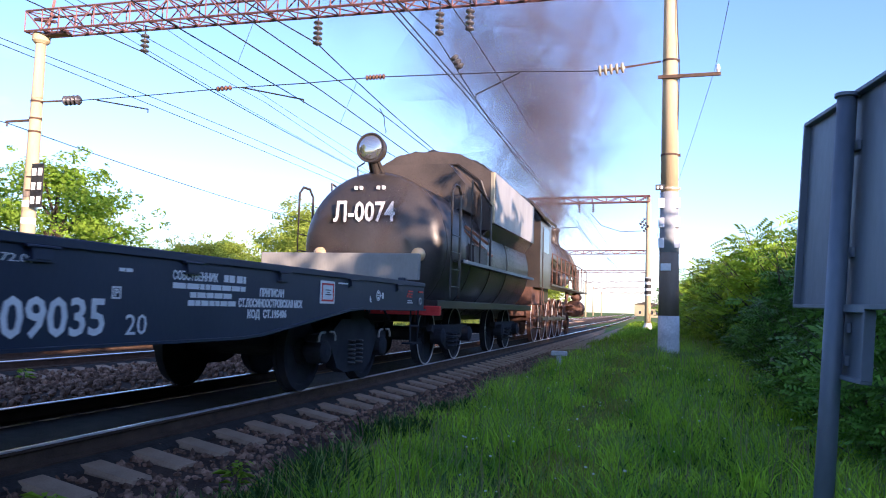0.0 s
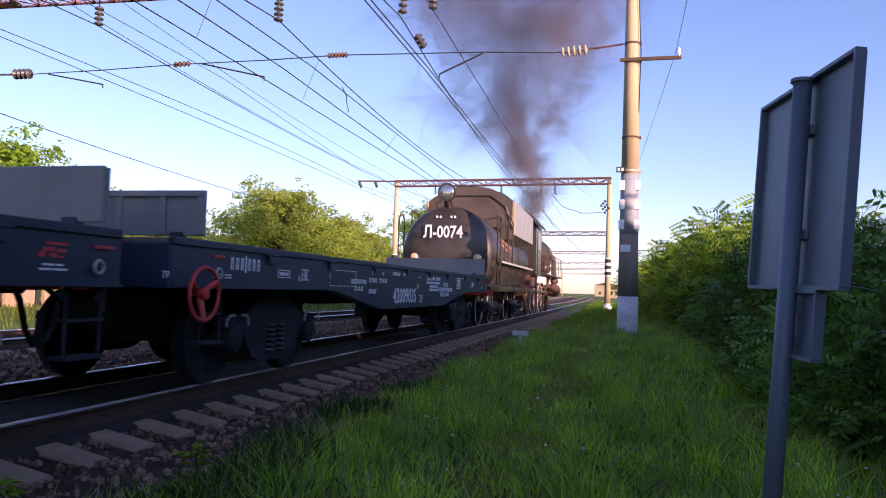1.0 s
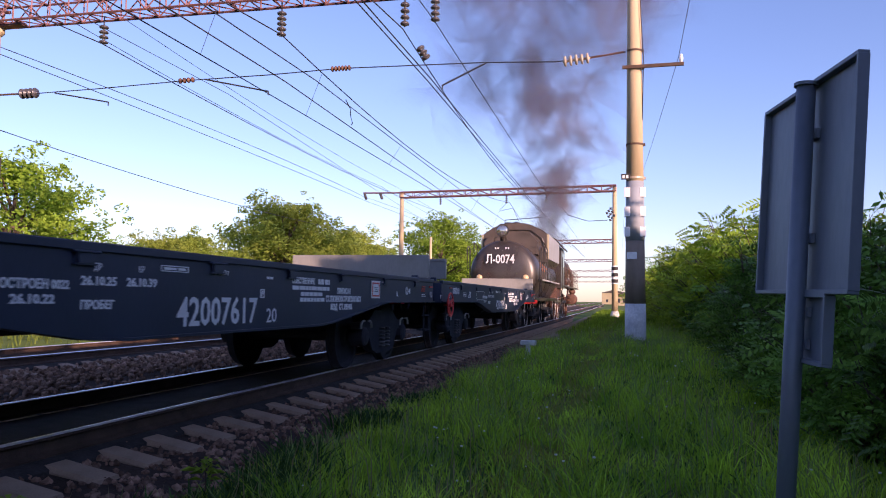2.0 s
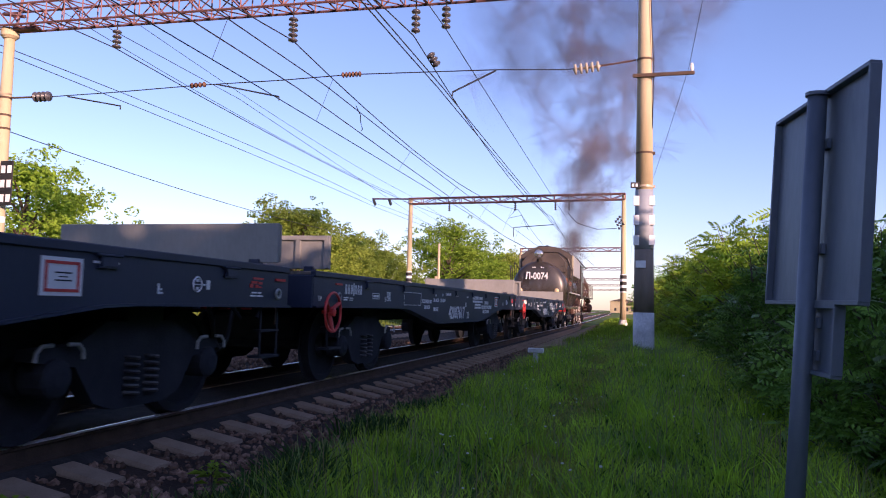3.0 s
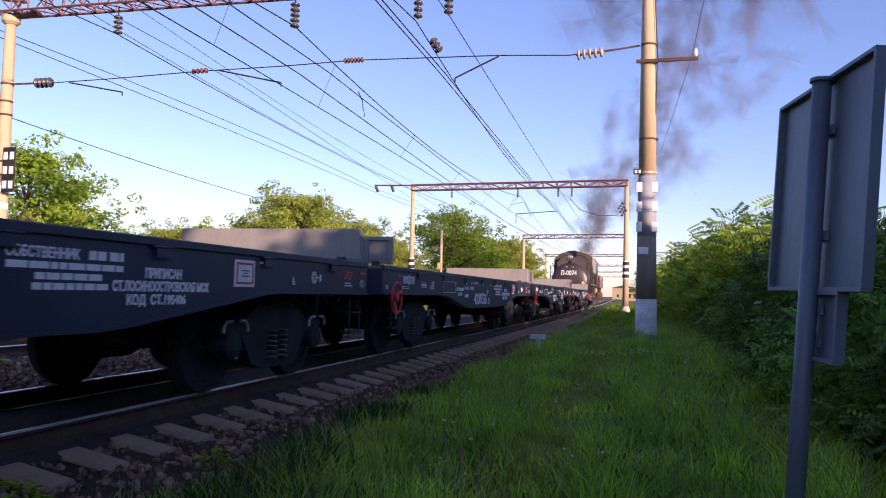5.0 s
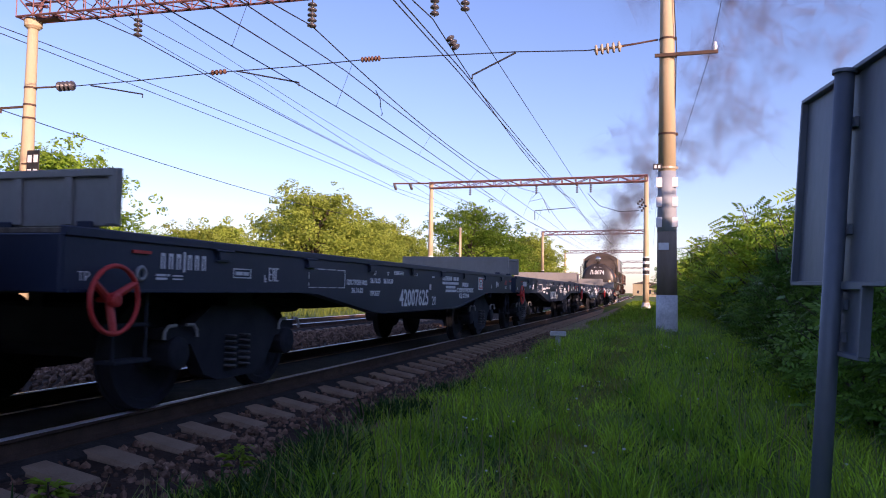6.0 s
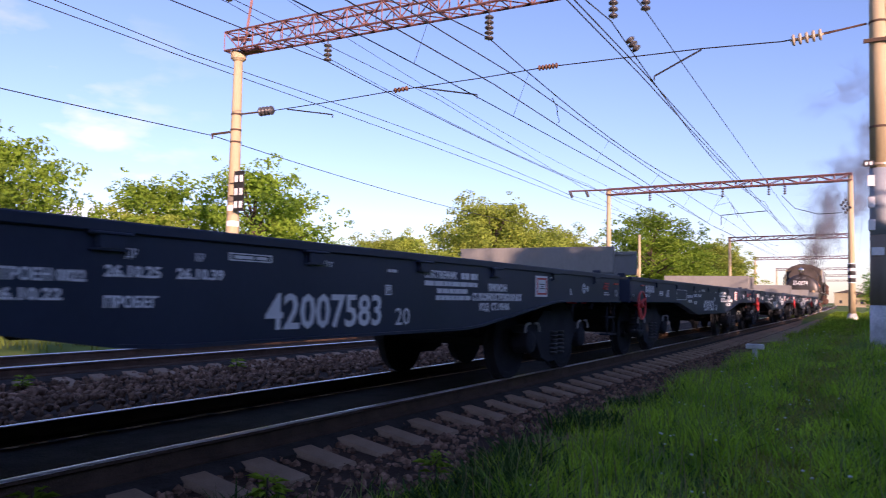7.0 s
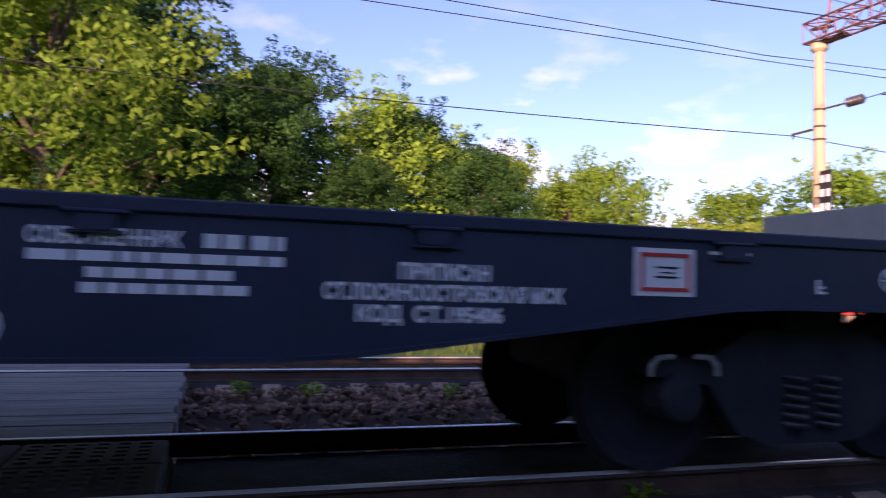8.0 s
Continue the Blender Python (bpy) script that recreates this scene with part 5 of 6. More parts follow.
M_TYRELINE = material("white_tyre_paint", (0.55, 0.55, 0.53), (0.75, 0.75, 0.73), 0.7, scale=9, bump=0)
M_IRONS = material("faded_orange_handles", (0.42, 0.14, 0.08), (0.55, 0.26, 0.15), 0.7, scale=6, bump=0.1)
M_AMBERSTRIP = material("bright_tan_strip", (0.42, 0.34, 0.22), (0.55, 0.46, 0.30), 0.4, 0.5, scale=3, bump=0.1)
TENDER_WHEEL = spoked_wheelset(0.525, 9, M_DARK)
TENDER_RIM = rim_ring(0.525, 0.70, 0.13)
DRIVER = spoked_wheelset(0.75, 14, M_RUST)
DRIVER_RIM = rim_ring(0.75, 0.70, 0.13)
PONY = spoked_wheelset(0.45, 10, M_RUST)
AXLES = (3.4, 5.0, 6.6, 8.2, 9.8)


def build_engine():
    """The engine; its own y runs forward from the cab's rear."""
    e = thing("steam_locomotive", "black steam locomotive with tall cab, long boiler and rust-red running gear", "locomotive")
    cab = bmesh.new()
    prism(cab, [(-1.5, 1.7), (1.5, 1.7), (1.5, 3.7), (1.2, 4.1), (0.6, 4.4), (-0.6, 4.4), (-1.2, 4.1), (-1.5, 3.7)], "y", 0.2, 2.3)
    cb = part("cab", cab, M_LOCO, e, "tall sooty cab")
    roof = bmesh.new()
    prism(roof, [(-1.62, 3.66), (-1.25, 4.12), (-0.62, 4.44), (0.62, 4.44), (1.25, 4.12), (1.62, 3.66), (1.66, 3.72), (1.28, 4.18), (0.64, 4.5), (-0.64, 4.5), (-1.28, 4.18), (-1.66, 3.72)], "y", 0.0, 2.45)
    part("roof", roof, M_LOCO, cb)
    for s in (-1, 1):
        part("window", box(bmesh.new(), min(s * 1.5, s * 1.515), max(s * 1.5, s * 1.515), 0.7, 1.8, 2.75, 3.5, 0.004), M_GLASSDARK, cb, "dark cab window")
        hr = bmesh.new()
        rod(hr, (s * 1.56, 0.3, 1.6), (s * 1.56, 0.3, 3.3), 0.018, 6)
        for z in (0.5, 0.85, 1.2):
            box(hr, min(s * 1.3, s * 1.55), max(s * 1.3, s * 1.55), 0.3, 0.75, z, z + 0.03)
        rod(hr, (s * 1.5, 0.32, 0.5), (s * 1.5, 0.32, 1.6), 0.018, 6)
        rod(hr, (s * 1.5, 0.73, 0.5), (s * 1.5, 0.73, 1.6), 0.018, 6)
        part("cab_steps", hr, M_LOCO, e)
    boiler = bmesh.new()
    lathe(boiler, [(0, 1.02), (2.5, 1.02), (3.6, 0.96), (9.4, 0.92), (9.42, 0.97), (11.2, 0.97), (11.25, 0.90), (11.4, 0.55), (11.45, 0.05)], (0, 2.3, 3.05), (0, 1, 0), 40)
    bl = part("boiler", boiler, M_LOCO, e, "long sooty black boiler", True)
    for y in (3.5, 5.0, 6.5, 8.0, 9.5, 11.0):
        part("boiler_band", torus(bmesh.new(), (0, y, 3.05), (0, 1, 0), 0.985 if y < 5 else 0.955, 0.012, 40, 4), M_LOCO, bl)
    part("firebox", box(bmesh.new(), -1.05, 1.05, 2.3, 4.9, 1.3, 3.0, 0.05), M_LOCO, e)
    chim = bmesh.new()
    lathe(chim, [(0, 0.46), (0.15, 0.36), (0.6, 0.36), (0.72, 0.44), (0.76, 0.40)], (0, 12.5, 3.95), (0, 0, 1), 28)
    part("chimney", chim, M_LOCO, e, "", True)
    for y, r, z in ((6.2, 0.42, 0.55), (8.9, 0.42, 0.5)):
        part("dome", lathe(bmesh.new(), [(0, r + 0.05), (0.1, r), (z, r * 0.95), (z + 0.15, r * 0.6), (z + 0.2, 0.02)], (0, y, 3.88), (0, 0, 1), 28), M_LOCO, e, "", True)
    part("whistle", rod(bmesh.new(), (0.2, 3.5, 3.95), (0.2, 3.5, 4.5), 0.05), M_RUST, e)
    for s in (-1, 1):
        run = bmesh.new()
        box(run, min(s * 0.9, s * 1.55), max(s * 0.9, s * 1.55), 2.3, 13.6, 1.82, 1.88)
        part("running_board", run, M_LOCO, e)
        hr = bmesh.new()
        for y in [2.5 + 1.1 * i for i in range(11)]:
            rod(hr, (s * 1.52, y, 1.88), (s * 1.52, y, 2.85), 0.016, 6)
        rod(hr, (s * 1.52, 2.5, 2.85), (s * 1.52, 13.5, 2.85), 0.018, 6)
        rod(hr, (s * 1.52, 2.5, 2.4), (s * 1.52, 13.5, 2.4), 0.014, 6)
        part("handrail", hr, M_RUST, e)
        pipes = bmesh.new()
        ring_tube(pipes, [(s * 1.12, 2.4, 2.5), (s * 1.1, 6.0, 2.45), (s * 1.1, 11.5, 2.35), (s * 1.2, 12.6, 1.6)], 0.05, 8)
        ring_tube(pipes, [(s * 1.16, 3.4, 2.8), (s * 1.12, 5.4, 2.9), (s * 1.1, 7.6, 2.75), (s * 1.15, 9.0, 2.1)], 0.035, 8)
        ring_tube(pipes, [(s * 0.8, 12.2, 3.5), (s * 1.15, 12.3, 2.8), (s * 1.2, 12.4, 1.7)], 0.13, 10)
        part("pipework", pipes, M_BROWN, e, "sooty brown lagged pipes")
        lathe_ = bmesh.new()
        lathe(lathe_, [(0, 0.3), (0.03, 0.36), (1.1, 0.36), (1.15, 0.3)], (s * 1.2, 11.4, 1.15), (0, 1, 0), 24)
        lathe(lathe_, [(0, 0.17), (1.3, 0.17)], (s * 1.25, 11.3, 1.65), (0, 1, 0), 18)
        part("cylinder", lathe_, M_RUST, e, "rust-red steam cylinder", True)
        tk = bmesh.new()
        lathe(tk, [(0, 0.1), (0.08, 0.25), (1.5, 0.25), (1.58, 0.1)], (s * 1.2, 6.0, 2.2), (0, 1, 0), 18)
        part("air_reservoir", tk, M_LOCO, e, "", True)
        valve = bmesh.new()
        bar(valve, (s * 1.12, 8.2, 1.15), (s * 1.15, 9.9, 1.75), 0.06)
        bar(valve, (s * 1.15, 9.9, 1.75), (s * 1.22, 11.3, 1.65), 0.06)
        bar(valve, (s * 1.15, 9.2, 1.88), (s * 1.15, 9.2, 1.3), 0.08)
        box(valve, min(s * 1.05, s * 1.2), max(s * 1.05, s * 1.2), 9.4, 11.4, 1.24, 1.30)
        box(valve, min(s * 1.05, s * 1.2), max(s * 1.05, s * 1.2), 9.4, 11.4, 0.98, 1.04)
        part("valve_gear", valve, M_RUST, e)
    fr = bmesh.new()
    for s in (-0.55, 0.55):
        box(fr, s - 0.05, s + 0.05, -0.2, 13.8, 0.85, 1.45, 0.01)
    box(fr, -1.4, 1.4, 13.7, 13.85, 0.8, 1.3, 0.01)
    box(fr, -1.3, 1.3, 0.0, 2.3, 1.2, 1.7)
    part("frame", fr, M_RUST, e)
    part("coupler", box(bmesh.new(), -0.2, 0.2, 13.85, 14.3, 0.88, 1.2, 0.04), M_DARK, e)
    for y in AXLES:
        ws = part("driving_wheelset", DRIVER, None, e, "rust-red spoked driving wheels")
        ws.location = (0, y, 0.75)
        part("tyre_line", DRIVER_RIM, None, ws, "pale painted tyre edge")
        SPINNERS.append((ws, (0, y, 0.75), 0.75))
    ws = part("leading_wheelset", PONY, None, e)
    ws.location = (0, 12.4, 0.45)
    SPINNERS.append((ws, (0, 12.4, 0.45), 0.45))
    for s in (-1, 1):
        rr = bmesh.new()
        prism(rr, [(AXLES[0] - 0.1, -0.05), (AXLES[-1] + 0.1, -0.05), (AXLES[-1] + 0.1, 0.05), (AXLES[0] - 0.1, 0.05)], "x", min(s * 0.93, s * 0.98), max(s * 0.93, s * 0.98))
        for y in AXLES:
            lathe(rr, [(0, 0.11), (0.1, 0.11), (0.12, 0.05)], (s * 0.9, y, 0), (s, 0, 0), 14)
        rod_ = part("coupling_rod", rr, M_TREAD, e, "bare steel coupling rod")
        RODS.append((rod_, 0.0 if s > 0 else 90.0))
    return e


M_GLASSDARK = material("dark_window_glass", (0.02, 0.022, 0.025), (0.04, 0.042, 0.045), 0.06, 0.0, scale=2, bump=0)
RODS = []
TENDER = build_tender()
ENGINE = build_engine()

# ---------------------------------------------------------------- trees, bushes, grass
def leaf_cloud(rng, centres, radii, per, size, flat=0.75, droop=0.0):
    """Small leaves in clumps: returns verts and faces of folded leaf blades."""
    verts, faces = [], []
    for (c, r) in zip(centres, radii):
        n = max(6, int(per * r ** 2))
        d = rng.normal(size=(n, 3))
        d /= np.linalg.norm(d, axis=1)[:, None]
        rad = r * rng.uniform(0.55, 1.05, n) ** 0.6
        p = c + d * rad[:, None] * np.array([1, 1, flat])
        face = rng.normal(size=(n, 3)) * 0.55 + d * 0.9 + np.array([0, 0, 0.25 - droop])
        a = np.cross(face, rng.normal(size=(n, 3)))
        a /= np.linalg.norm(a, axis=1)[:, None]
        b = np.cross(a, face)
        b /= np.linalg.norm(b, axis=1)[:, None]
        s = size * rng.uniform(0.6, 1.3, n)[:, None]
        q = np.stack([p - a * s, p + b * s * 0.5, p + a * s, p - b * s * 0.5], 1).reshape(-1, 3)
        k = len(verts) and sum(len(v) for v in verts)
        verts.append(q)
        faces.append(np.arange(4 * n).reshape(n, 4) + k)
    return np.concatenate(verts), np.concatenate(faces)


def tree_meshes(seed, height, spread, leaf, per, mat, base=0.25, clumps=60, droop=0.0):
    """Trunk with limbs, and a crown of clumped leaves with gaps."""
    rng = np.random.default_rng(seed)
    bm = bmesh.new()
    top = height * 0.75
    trunk = [(0, 0, -0.5), (0.06 * spread, 0, height * 0.2), (-0.03 * spread, 0.05 * spread, height * 0.45), (0.02, 0, top)]
    r0 = 0.028 * height
    ring_tube(bm, trunk, [r0 * 1.2, r0, r0 * 0.6, r0 * 0.15], 10)
    cs, rs = [], []
    for i in range(clumps):
        u = (i + 0.5) / clumps
        z = height * (base + (1 - base) * u ** 0.85)
        wide = spread * math.sin(math.pi * min(1.0, 0.12 + 0.88 * (z / height - base * 0.6) / (1 - base * 0.6))) ** 0.7
        a = i * 2.399 + rng.uniform(-0.5, 0.5)
        q = wide * math.sqrt(rng.uniform(0.15, 1.0)) * rng.uniform(0.75, 1.12)
        c = np.array([q * math.cos(a), q * math.sin(a), min(z + rng.uniform(-0.05, 0.05) * height, height * 0.96)])
        cs.append(c)
        rs.append(spread * rng.uniform(0.13, 0.30))
        for k in range(3):
            away = c * np.array([1, 1, 0]) / max(q, 0.3) + np.array([0, 0, rng.uniform(-0.2, 0.9)])
            cs.append(c + away * rs[-1 - k] * rng.uniform(0.8, 1.35) + rng.normal(size=3) * 0.12 * spread)
            rs.append(spread * rng.uniform(0.05, 0.13))
        if i % 3 == 0:
            z0 = min(c[2] * 0.7, top * 0.9)
            ring_tube(bm, [(0.02 * spread, 0, z0), tuple(c * np.array([0.55, 0.55, 0]) + np.array([0, 0, (z0 + c[2]) / 2 + 0.1])), tuple(c)], [r0 * 0.4, r0 * 0.22, r0 * 0.06], 6, False)
    v, f = leaf_cloud(rng, cs, rs, per, leaf, 0.8, droop)
    return mesh_of(bm, M_BARK), raw(v.tolist(), f.tolist(), mat)


def place_tree(name, meshes, x, y, z, scale, turn, label, category, group, wide=1.0):
    t = thing(name, label, category, group)
    t.matrix_basis = pose(x, y, z, 0, 0, turn) @ Matrix.Diagonal((scale * wide, scale * wide, scale, 1))
    part("trunk", meshes[0], None, t)
    part("crown", meshes[1], None, t)
    return t


TREE_A = tree_meshes(11, 8.0, 3.6, 0.105, 260, M_LEAF_A, 0.12, 80)
TREE_B = tree_meshes(12, 12.5, 4.6, 0.105, 300, M_LEAF_B, 0.10, 100)
TREE_C = tree_meshes(13, 8.5, 4.2, 0.115, 240, M_LEAF_C, 0.10, 90)
TREE_T = tree_meshes(15, 12.5, 4.8, 0.100, 340, M_LEAF_D, 0.10, 100)
TREE_Y = tree_meshes(14, 9.0, 3.4, 0.105, 260, M_LEAF_A, 0.15, 70)
G = "trees beyond the tracks"
for meshes, x, y, s, turn, lab in (
        (TREE_T, -22.5, -10.0, 1.22, 10, "tall broad tree with sunlit yellow-green leaves"), (TREE_Y, -19.0, -4.6, 1.25, 70, "yellow-green young tree at the wood's edge"),
        (TREE_B, -25.5, -3.4, 1.05, 120, "tall dark green leafy tree in a wood"), (TREE_B, -26.0, 2.6, 0.81, 200, "tall dark green leafy tree in a wood"), (TREE_B, -22.0, 1.0, 0.68, 250, "dark green leafy tree in a wood"),
        (TREE_B, -26.0, 8.0, 0.70, 300, "dark green leafy tree with a lighter top"), (TREE_Y, -25.5, 6.8, 1.02, 20, "slender yellow-green tree at the wood's edge"), (TREE_B, -23.0, 10.0, 0.55, 320, "low dark green leafy tree"),
        (TREE_A, -26.5, 17.5, 0.9, 40, "round sunlit olive-green tree"), (TREE_A, -30.0, 14.0, 1.0, 170, "round pale green sunlit tree"), (TREE_A, -24.0, 14.6, 0.75, 110, "round pale green sunlit tree"),
        (TREE_A, -23.6, 29.0, 0.93, 90, "round sunlit green tree behind the mast"), (TREE_C, -25.0, 23.6, 0.55, 30, "low bushy green tree in the sun"), (TREE_A, -25.0, 32.5, 0.68, 240, "round sunlit green tree"),
        (TREE_C, -21.8, 54.0, 0.98, 15, "broad olive-green tree in evening sun"), (TREE_C, -24.0, 58.0, 0.92, 75, "broad olive-green tree in evening sun"), (TREE_C, -21.5, 66.0, 0.85, 140, "broad olive-green tree in evening sun"), (TREE_C, -20.5, 60.0, 0.72, 190, "lower olive-green tree in evening sun"),
        (TREE_A, -17.0, 84.0, 1.30, 200, "tall rounded green tree beside the yard"), (TREE_A, -15.8, 88.0, 1.05, 250, "tall rounded green tree beside the yard"), (TREE_C, -13.9, 104.0, 1.0, 310, "greyish green tree further on"),
        (TREE_B, -20.5, -2.0, 0.62, 40, "dark green undergrowth tree at the wood's edge"), (TREE_B, -21.0, 5.0, 0.45, 160, "dark green undergrowth tree at the wood's edge"), (TREE_A, -26.5, 25.0, 0.80, 130, "round sunlit green tree"), (TREE_C, -24.0, 41.0, 0.55, 10, "low leafy bush in the sun"), (TREE_A, -24.0, 37.0, 0.52, 50, "low leafy bush in the sun"), (TREE_C, -25.0, 46.0, 0.62, 80, "low leafy bush in the sun"), (TREE_A, -26.0, 20.5, 0.5, 150, "low leafy bush in the sun"),
        (TREE_A, -26.0, 35.0, 0.5, 150, "low leafy bush in the sun"), (TREE_C, -20.5, 71.0, 0.75, 100, "low leafy bush in the sun"), (TREE_C, -17.0, 92.0, 0.8, 40, "greyish green tree further on"),
        (TREE_C, -17.0, 122.0, 0.95, 60, "greyish green tree further on")):
    place_tree("tree", meshes, x, y, -0.3, s, turn, lab, "tree", G, 1.28 if y > 20 else 1.0)


def pinnate_bush(seed, height, spread, stems, mat, per=26):
    """A shrub of arching stems with feathered leaves in pairs."""
    rng = np.random.default_rng(seed)
    bm = bmesh.new()
    verts, faces = [], []
    k = 0
    for i in range(stems):
        a = rng.uniform(0, 6.283)
        reach = spread * math.sqrt(rng.uniform(0.02, 1.0))
        hh = height * rng.uniform(0.28, 1.0) * (1 - 0.35 * (reach / spread) ** 2)
        p0 = np.array([0.35 * reach * math.cos(a), 0.35 * reach * math.sin(a), -0.3])
        p2 = np.array([reach * math.cos(a), reach * math.sin(a), hh])
        p1 = (p0 + p2) / 2 + np.array([0, 0, hh * 0.22])
        if i % 2 == 0:
            ring_tube(bm, [tuple(p0), tuple(p1), tuple(p2)], [0.022, 0.014, 0.004], 5, False)
        fronds = max(3, int(per * 0.35))
        for j in range(fronds):
            u = rng.uniform(0.15, 1.0)
            base = (1 - u) ** 2 * p0 + 2 * u * (1 - u) * p1 + u * u * p2
            base = base + rng.normal(size=3) * 0.07
            b = rng.uniform(0, 6.283)
            d = np.array([math.cos(b), math.sin(b), rng.uniform(-0.35, 0.65)])
            d /= np.linalg.norm(d)
            side = np.cross(d, [0, 0, 1.0])
            side /= np.linalg.norm(side)
            up = np.cross(side, d)
            roll = rng.normal(0, 0.75)
            side, up = side * math.cos(roll) + up * math.sin(roll), up * math.cos(roll) - side * math.sin(roll)
            length = rng.uniform(0.26, 0.55)
            for q in range(6):
                f = length * (q + 0.6) / 6
                mid = base + d * f - np.array([0, 0, 0.35 * f * f])
                for sgn in (-1, 1):
                    tip = mid + side * sgn * 0.105 + d * 0.05 - up * 0.03
                    w = d * 0.027
                    c = (mid + tip) / 2
                    verts += [mid, c - w, tip, c + w]
                    faces.append((k, k + 1, k + 2, k + 3))
                    k += 4
    return mesh_of(bm, M_BARK), raw([tuple(v) for v in verts], faces, mat)


BUSH_A = pinnate_bush(21, 2.5, 1.9, 210, M_LEAF_E)
BUSH_B = pinnate_bush(22, 3.3, 2.1, 230, M_LEAF_E)
SHOOTS = pinnate_bush(24, 3.0, 0.55, 16, M_LEAF_E, 40)
BUSH_C = pinnate_bush(23, 2.7, 2.0, 210, M_LEAF_D)
SCREEN = tree_meshes(31, 5.6, 3.0, 0.20, 90, M_LEAF_B, 0.05, 80)
HEDGE = "hedge beside the line"
for meshes, x, y, s, turn, lab in (
        (BUSH_A, 7.9, 6.2, 0.78, 0, "dense dark green feather-leaved shrub in shade"), (BUSH_A, 8.0, 8.6, 0.95, 80, "dense dark green feather-leaved shrub in shade"),
        (BUSH_B, 8.5, 11.5, 0.80, 140, "dense dark green feather-leaved shrub in shade"), (BUSH_A, 8.0, 14.0, 0.92, 210, "dense dark green feather-leaved shrub in shade"),
        (BUSH_B, 8.9, 16.5, 1.08, 30, "dense green shrub with upright shoots"), (BUSH_C, 8.7, 20.0, 1.42, 75, "dense green shrub with upright shoots"),
        (BUSH_A, 7.9, 18.0, 0.62, 300, "low dark green bush"), (BUSH_C, 8.5, 24.0, 1.5, 10, "green shrub catching the evening sun"),
        (BUSH_C, 8.3, 29.0, 1.5, 120, "yellow-green shrub catching the evening sun"), (BUSH_C, 7.9, 35.0, 1.4, 220, "yellow-green shrub catching the evening sun"),
        (BUSH_C, 8.4, 41.0, 1.55, 20, "green shrub further down the line"), (BUSH_C, 8.0, 48.0, 1.3, 160, "green shrub further down the line"), (BUSH_B, 7.4, 56.0, 1.5, 260, "green shrub further down the line"),
        (BUSH_C, 7.0, 66.0, 1.5, 60, "green shrub further down the line"), (BUSH_B, 6.6, 78.0, 1.6, 130, "green shrub further down the line"),
        (SHOOTS, 7.05, 14.0, 0.98, 0, "tall feather-leaved shoots rising from the hedge"), (SHOOTS, 8.1, 11.2, 1.0, 120, "tall feather-leaved shoots rising from the hedge"), (SHOOTS, 7.6, 18.5, 0.95, 200, "tall feather-leaved shoots rising from the hedge"),
        (BUSH_A, 7.25, 7.4, 0.60, 15, "low dark green feather-leaved shrub at the grass edge"), (BUSH_A, 7.2, 9.8, 0.62, 95, "low dark green feather-leaved shrub at the grass edge"), (BUSH_B, 7.35, 12.4, 0.60, 175, "low dark green feather-leaved shrub at the grass edge"),
        (BUSH_A, 7.3, 15.5, 0.66, 265, "low dark green feather-leaved shrub at the grass edge"), (BUSH_B, 7.2, 20.5, 0.62, 35, "round dark green bush at the grass edge"), (BUSH_C, 7.4, 25.5, 0.8, 80, "yellow-green shrub catching the evening sun"),
        (BUSH_C, 7.2, 31.5, 0.85, 200, "yellow-green shrub catching the evening sun"), (BUSH_C, 7.2, 38.0, 0.9, 310, "yellow-green shrub catching the evening sun"), (BUSH_C, 7.0, 44.5, 1.0, 150, "yellow-green shrub catching the evening sun"),
        (BUSH_A, 8.9, 6.4, 1.0, 140, "dense dark green feather-leaved shrub in shade"),
        (BUSH_A, 9.2, 4.2, 0.85, 40, "dense dark green feather-leaved shrub in shade")):
    place_tree("shrub", meshes, x, y, ground_z(x, y), s, turn, lab, "shrub", HEDGE)
# tree belt out of view, placed to keep the low sun off track and verge
belt = random.Random(9)
yy = -52.0
while yy < 12:
    bx = 12.6 + belt.uniform(-0.8, 0.8) + max(0.0, (yy - 15) * 0.12)
    place_tree("tree", SCREEN, bx, yy, -0.35, belt.uniform(0.92, 1.15), belt.uniform(0, 360), "leafy out-of-view tree placed to shade the line", "tree", "tree belt behind the hedge")
    yy += 2.5
# unseen shrubs right of the camera, added to close gaps in that shade
for bx, yy, s in ((9.6, 1.5, 0.85), (9.4, -1.5, 0.9), (9.8, -4.5, 0.9), (10.0, -8.0, 0.95)):
    place_tree("shrub", BUSH_B, bx, yy, -0.35, s, yy * 40, "dense dark green feather-leaved shrub in shade", "shrub", HEDGE)


def trail(y):
    """Line of a trodden path along the verge."""
    return 4.32 - 0.009 * y + 0.07 * np.sin(y * 0.6)


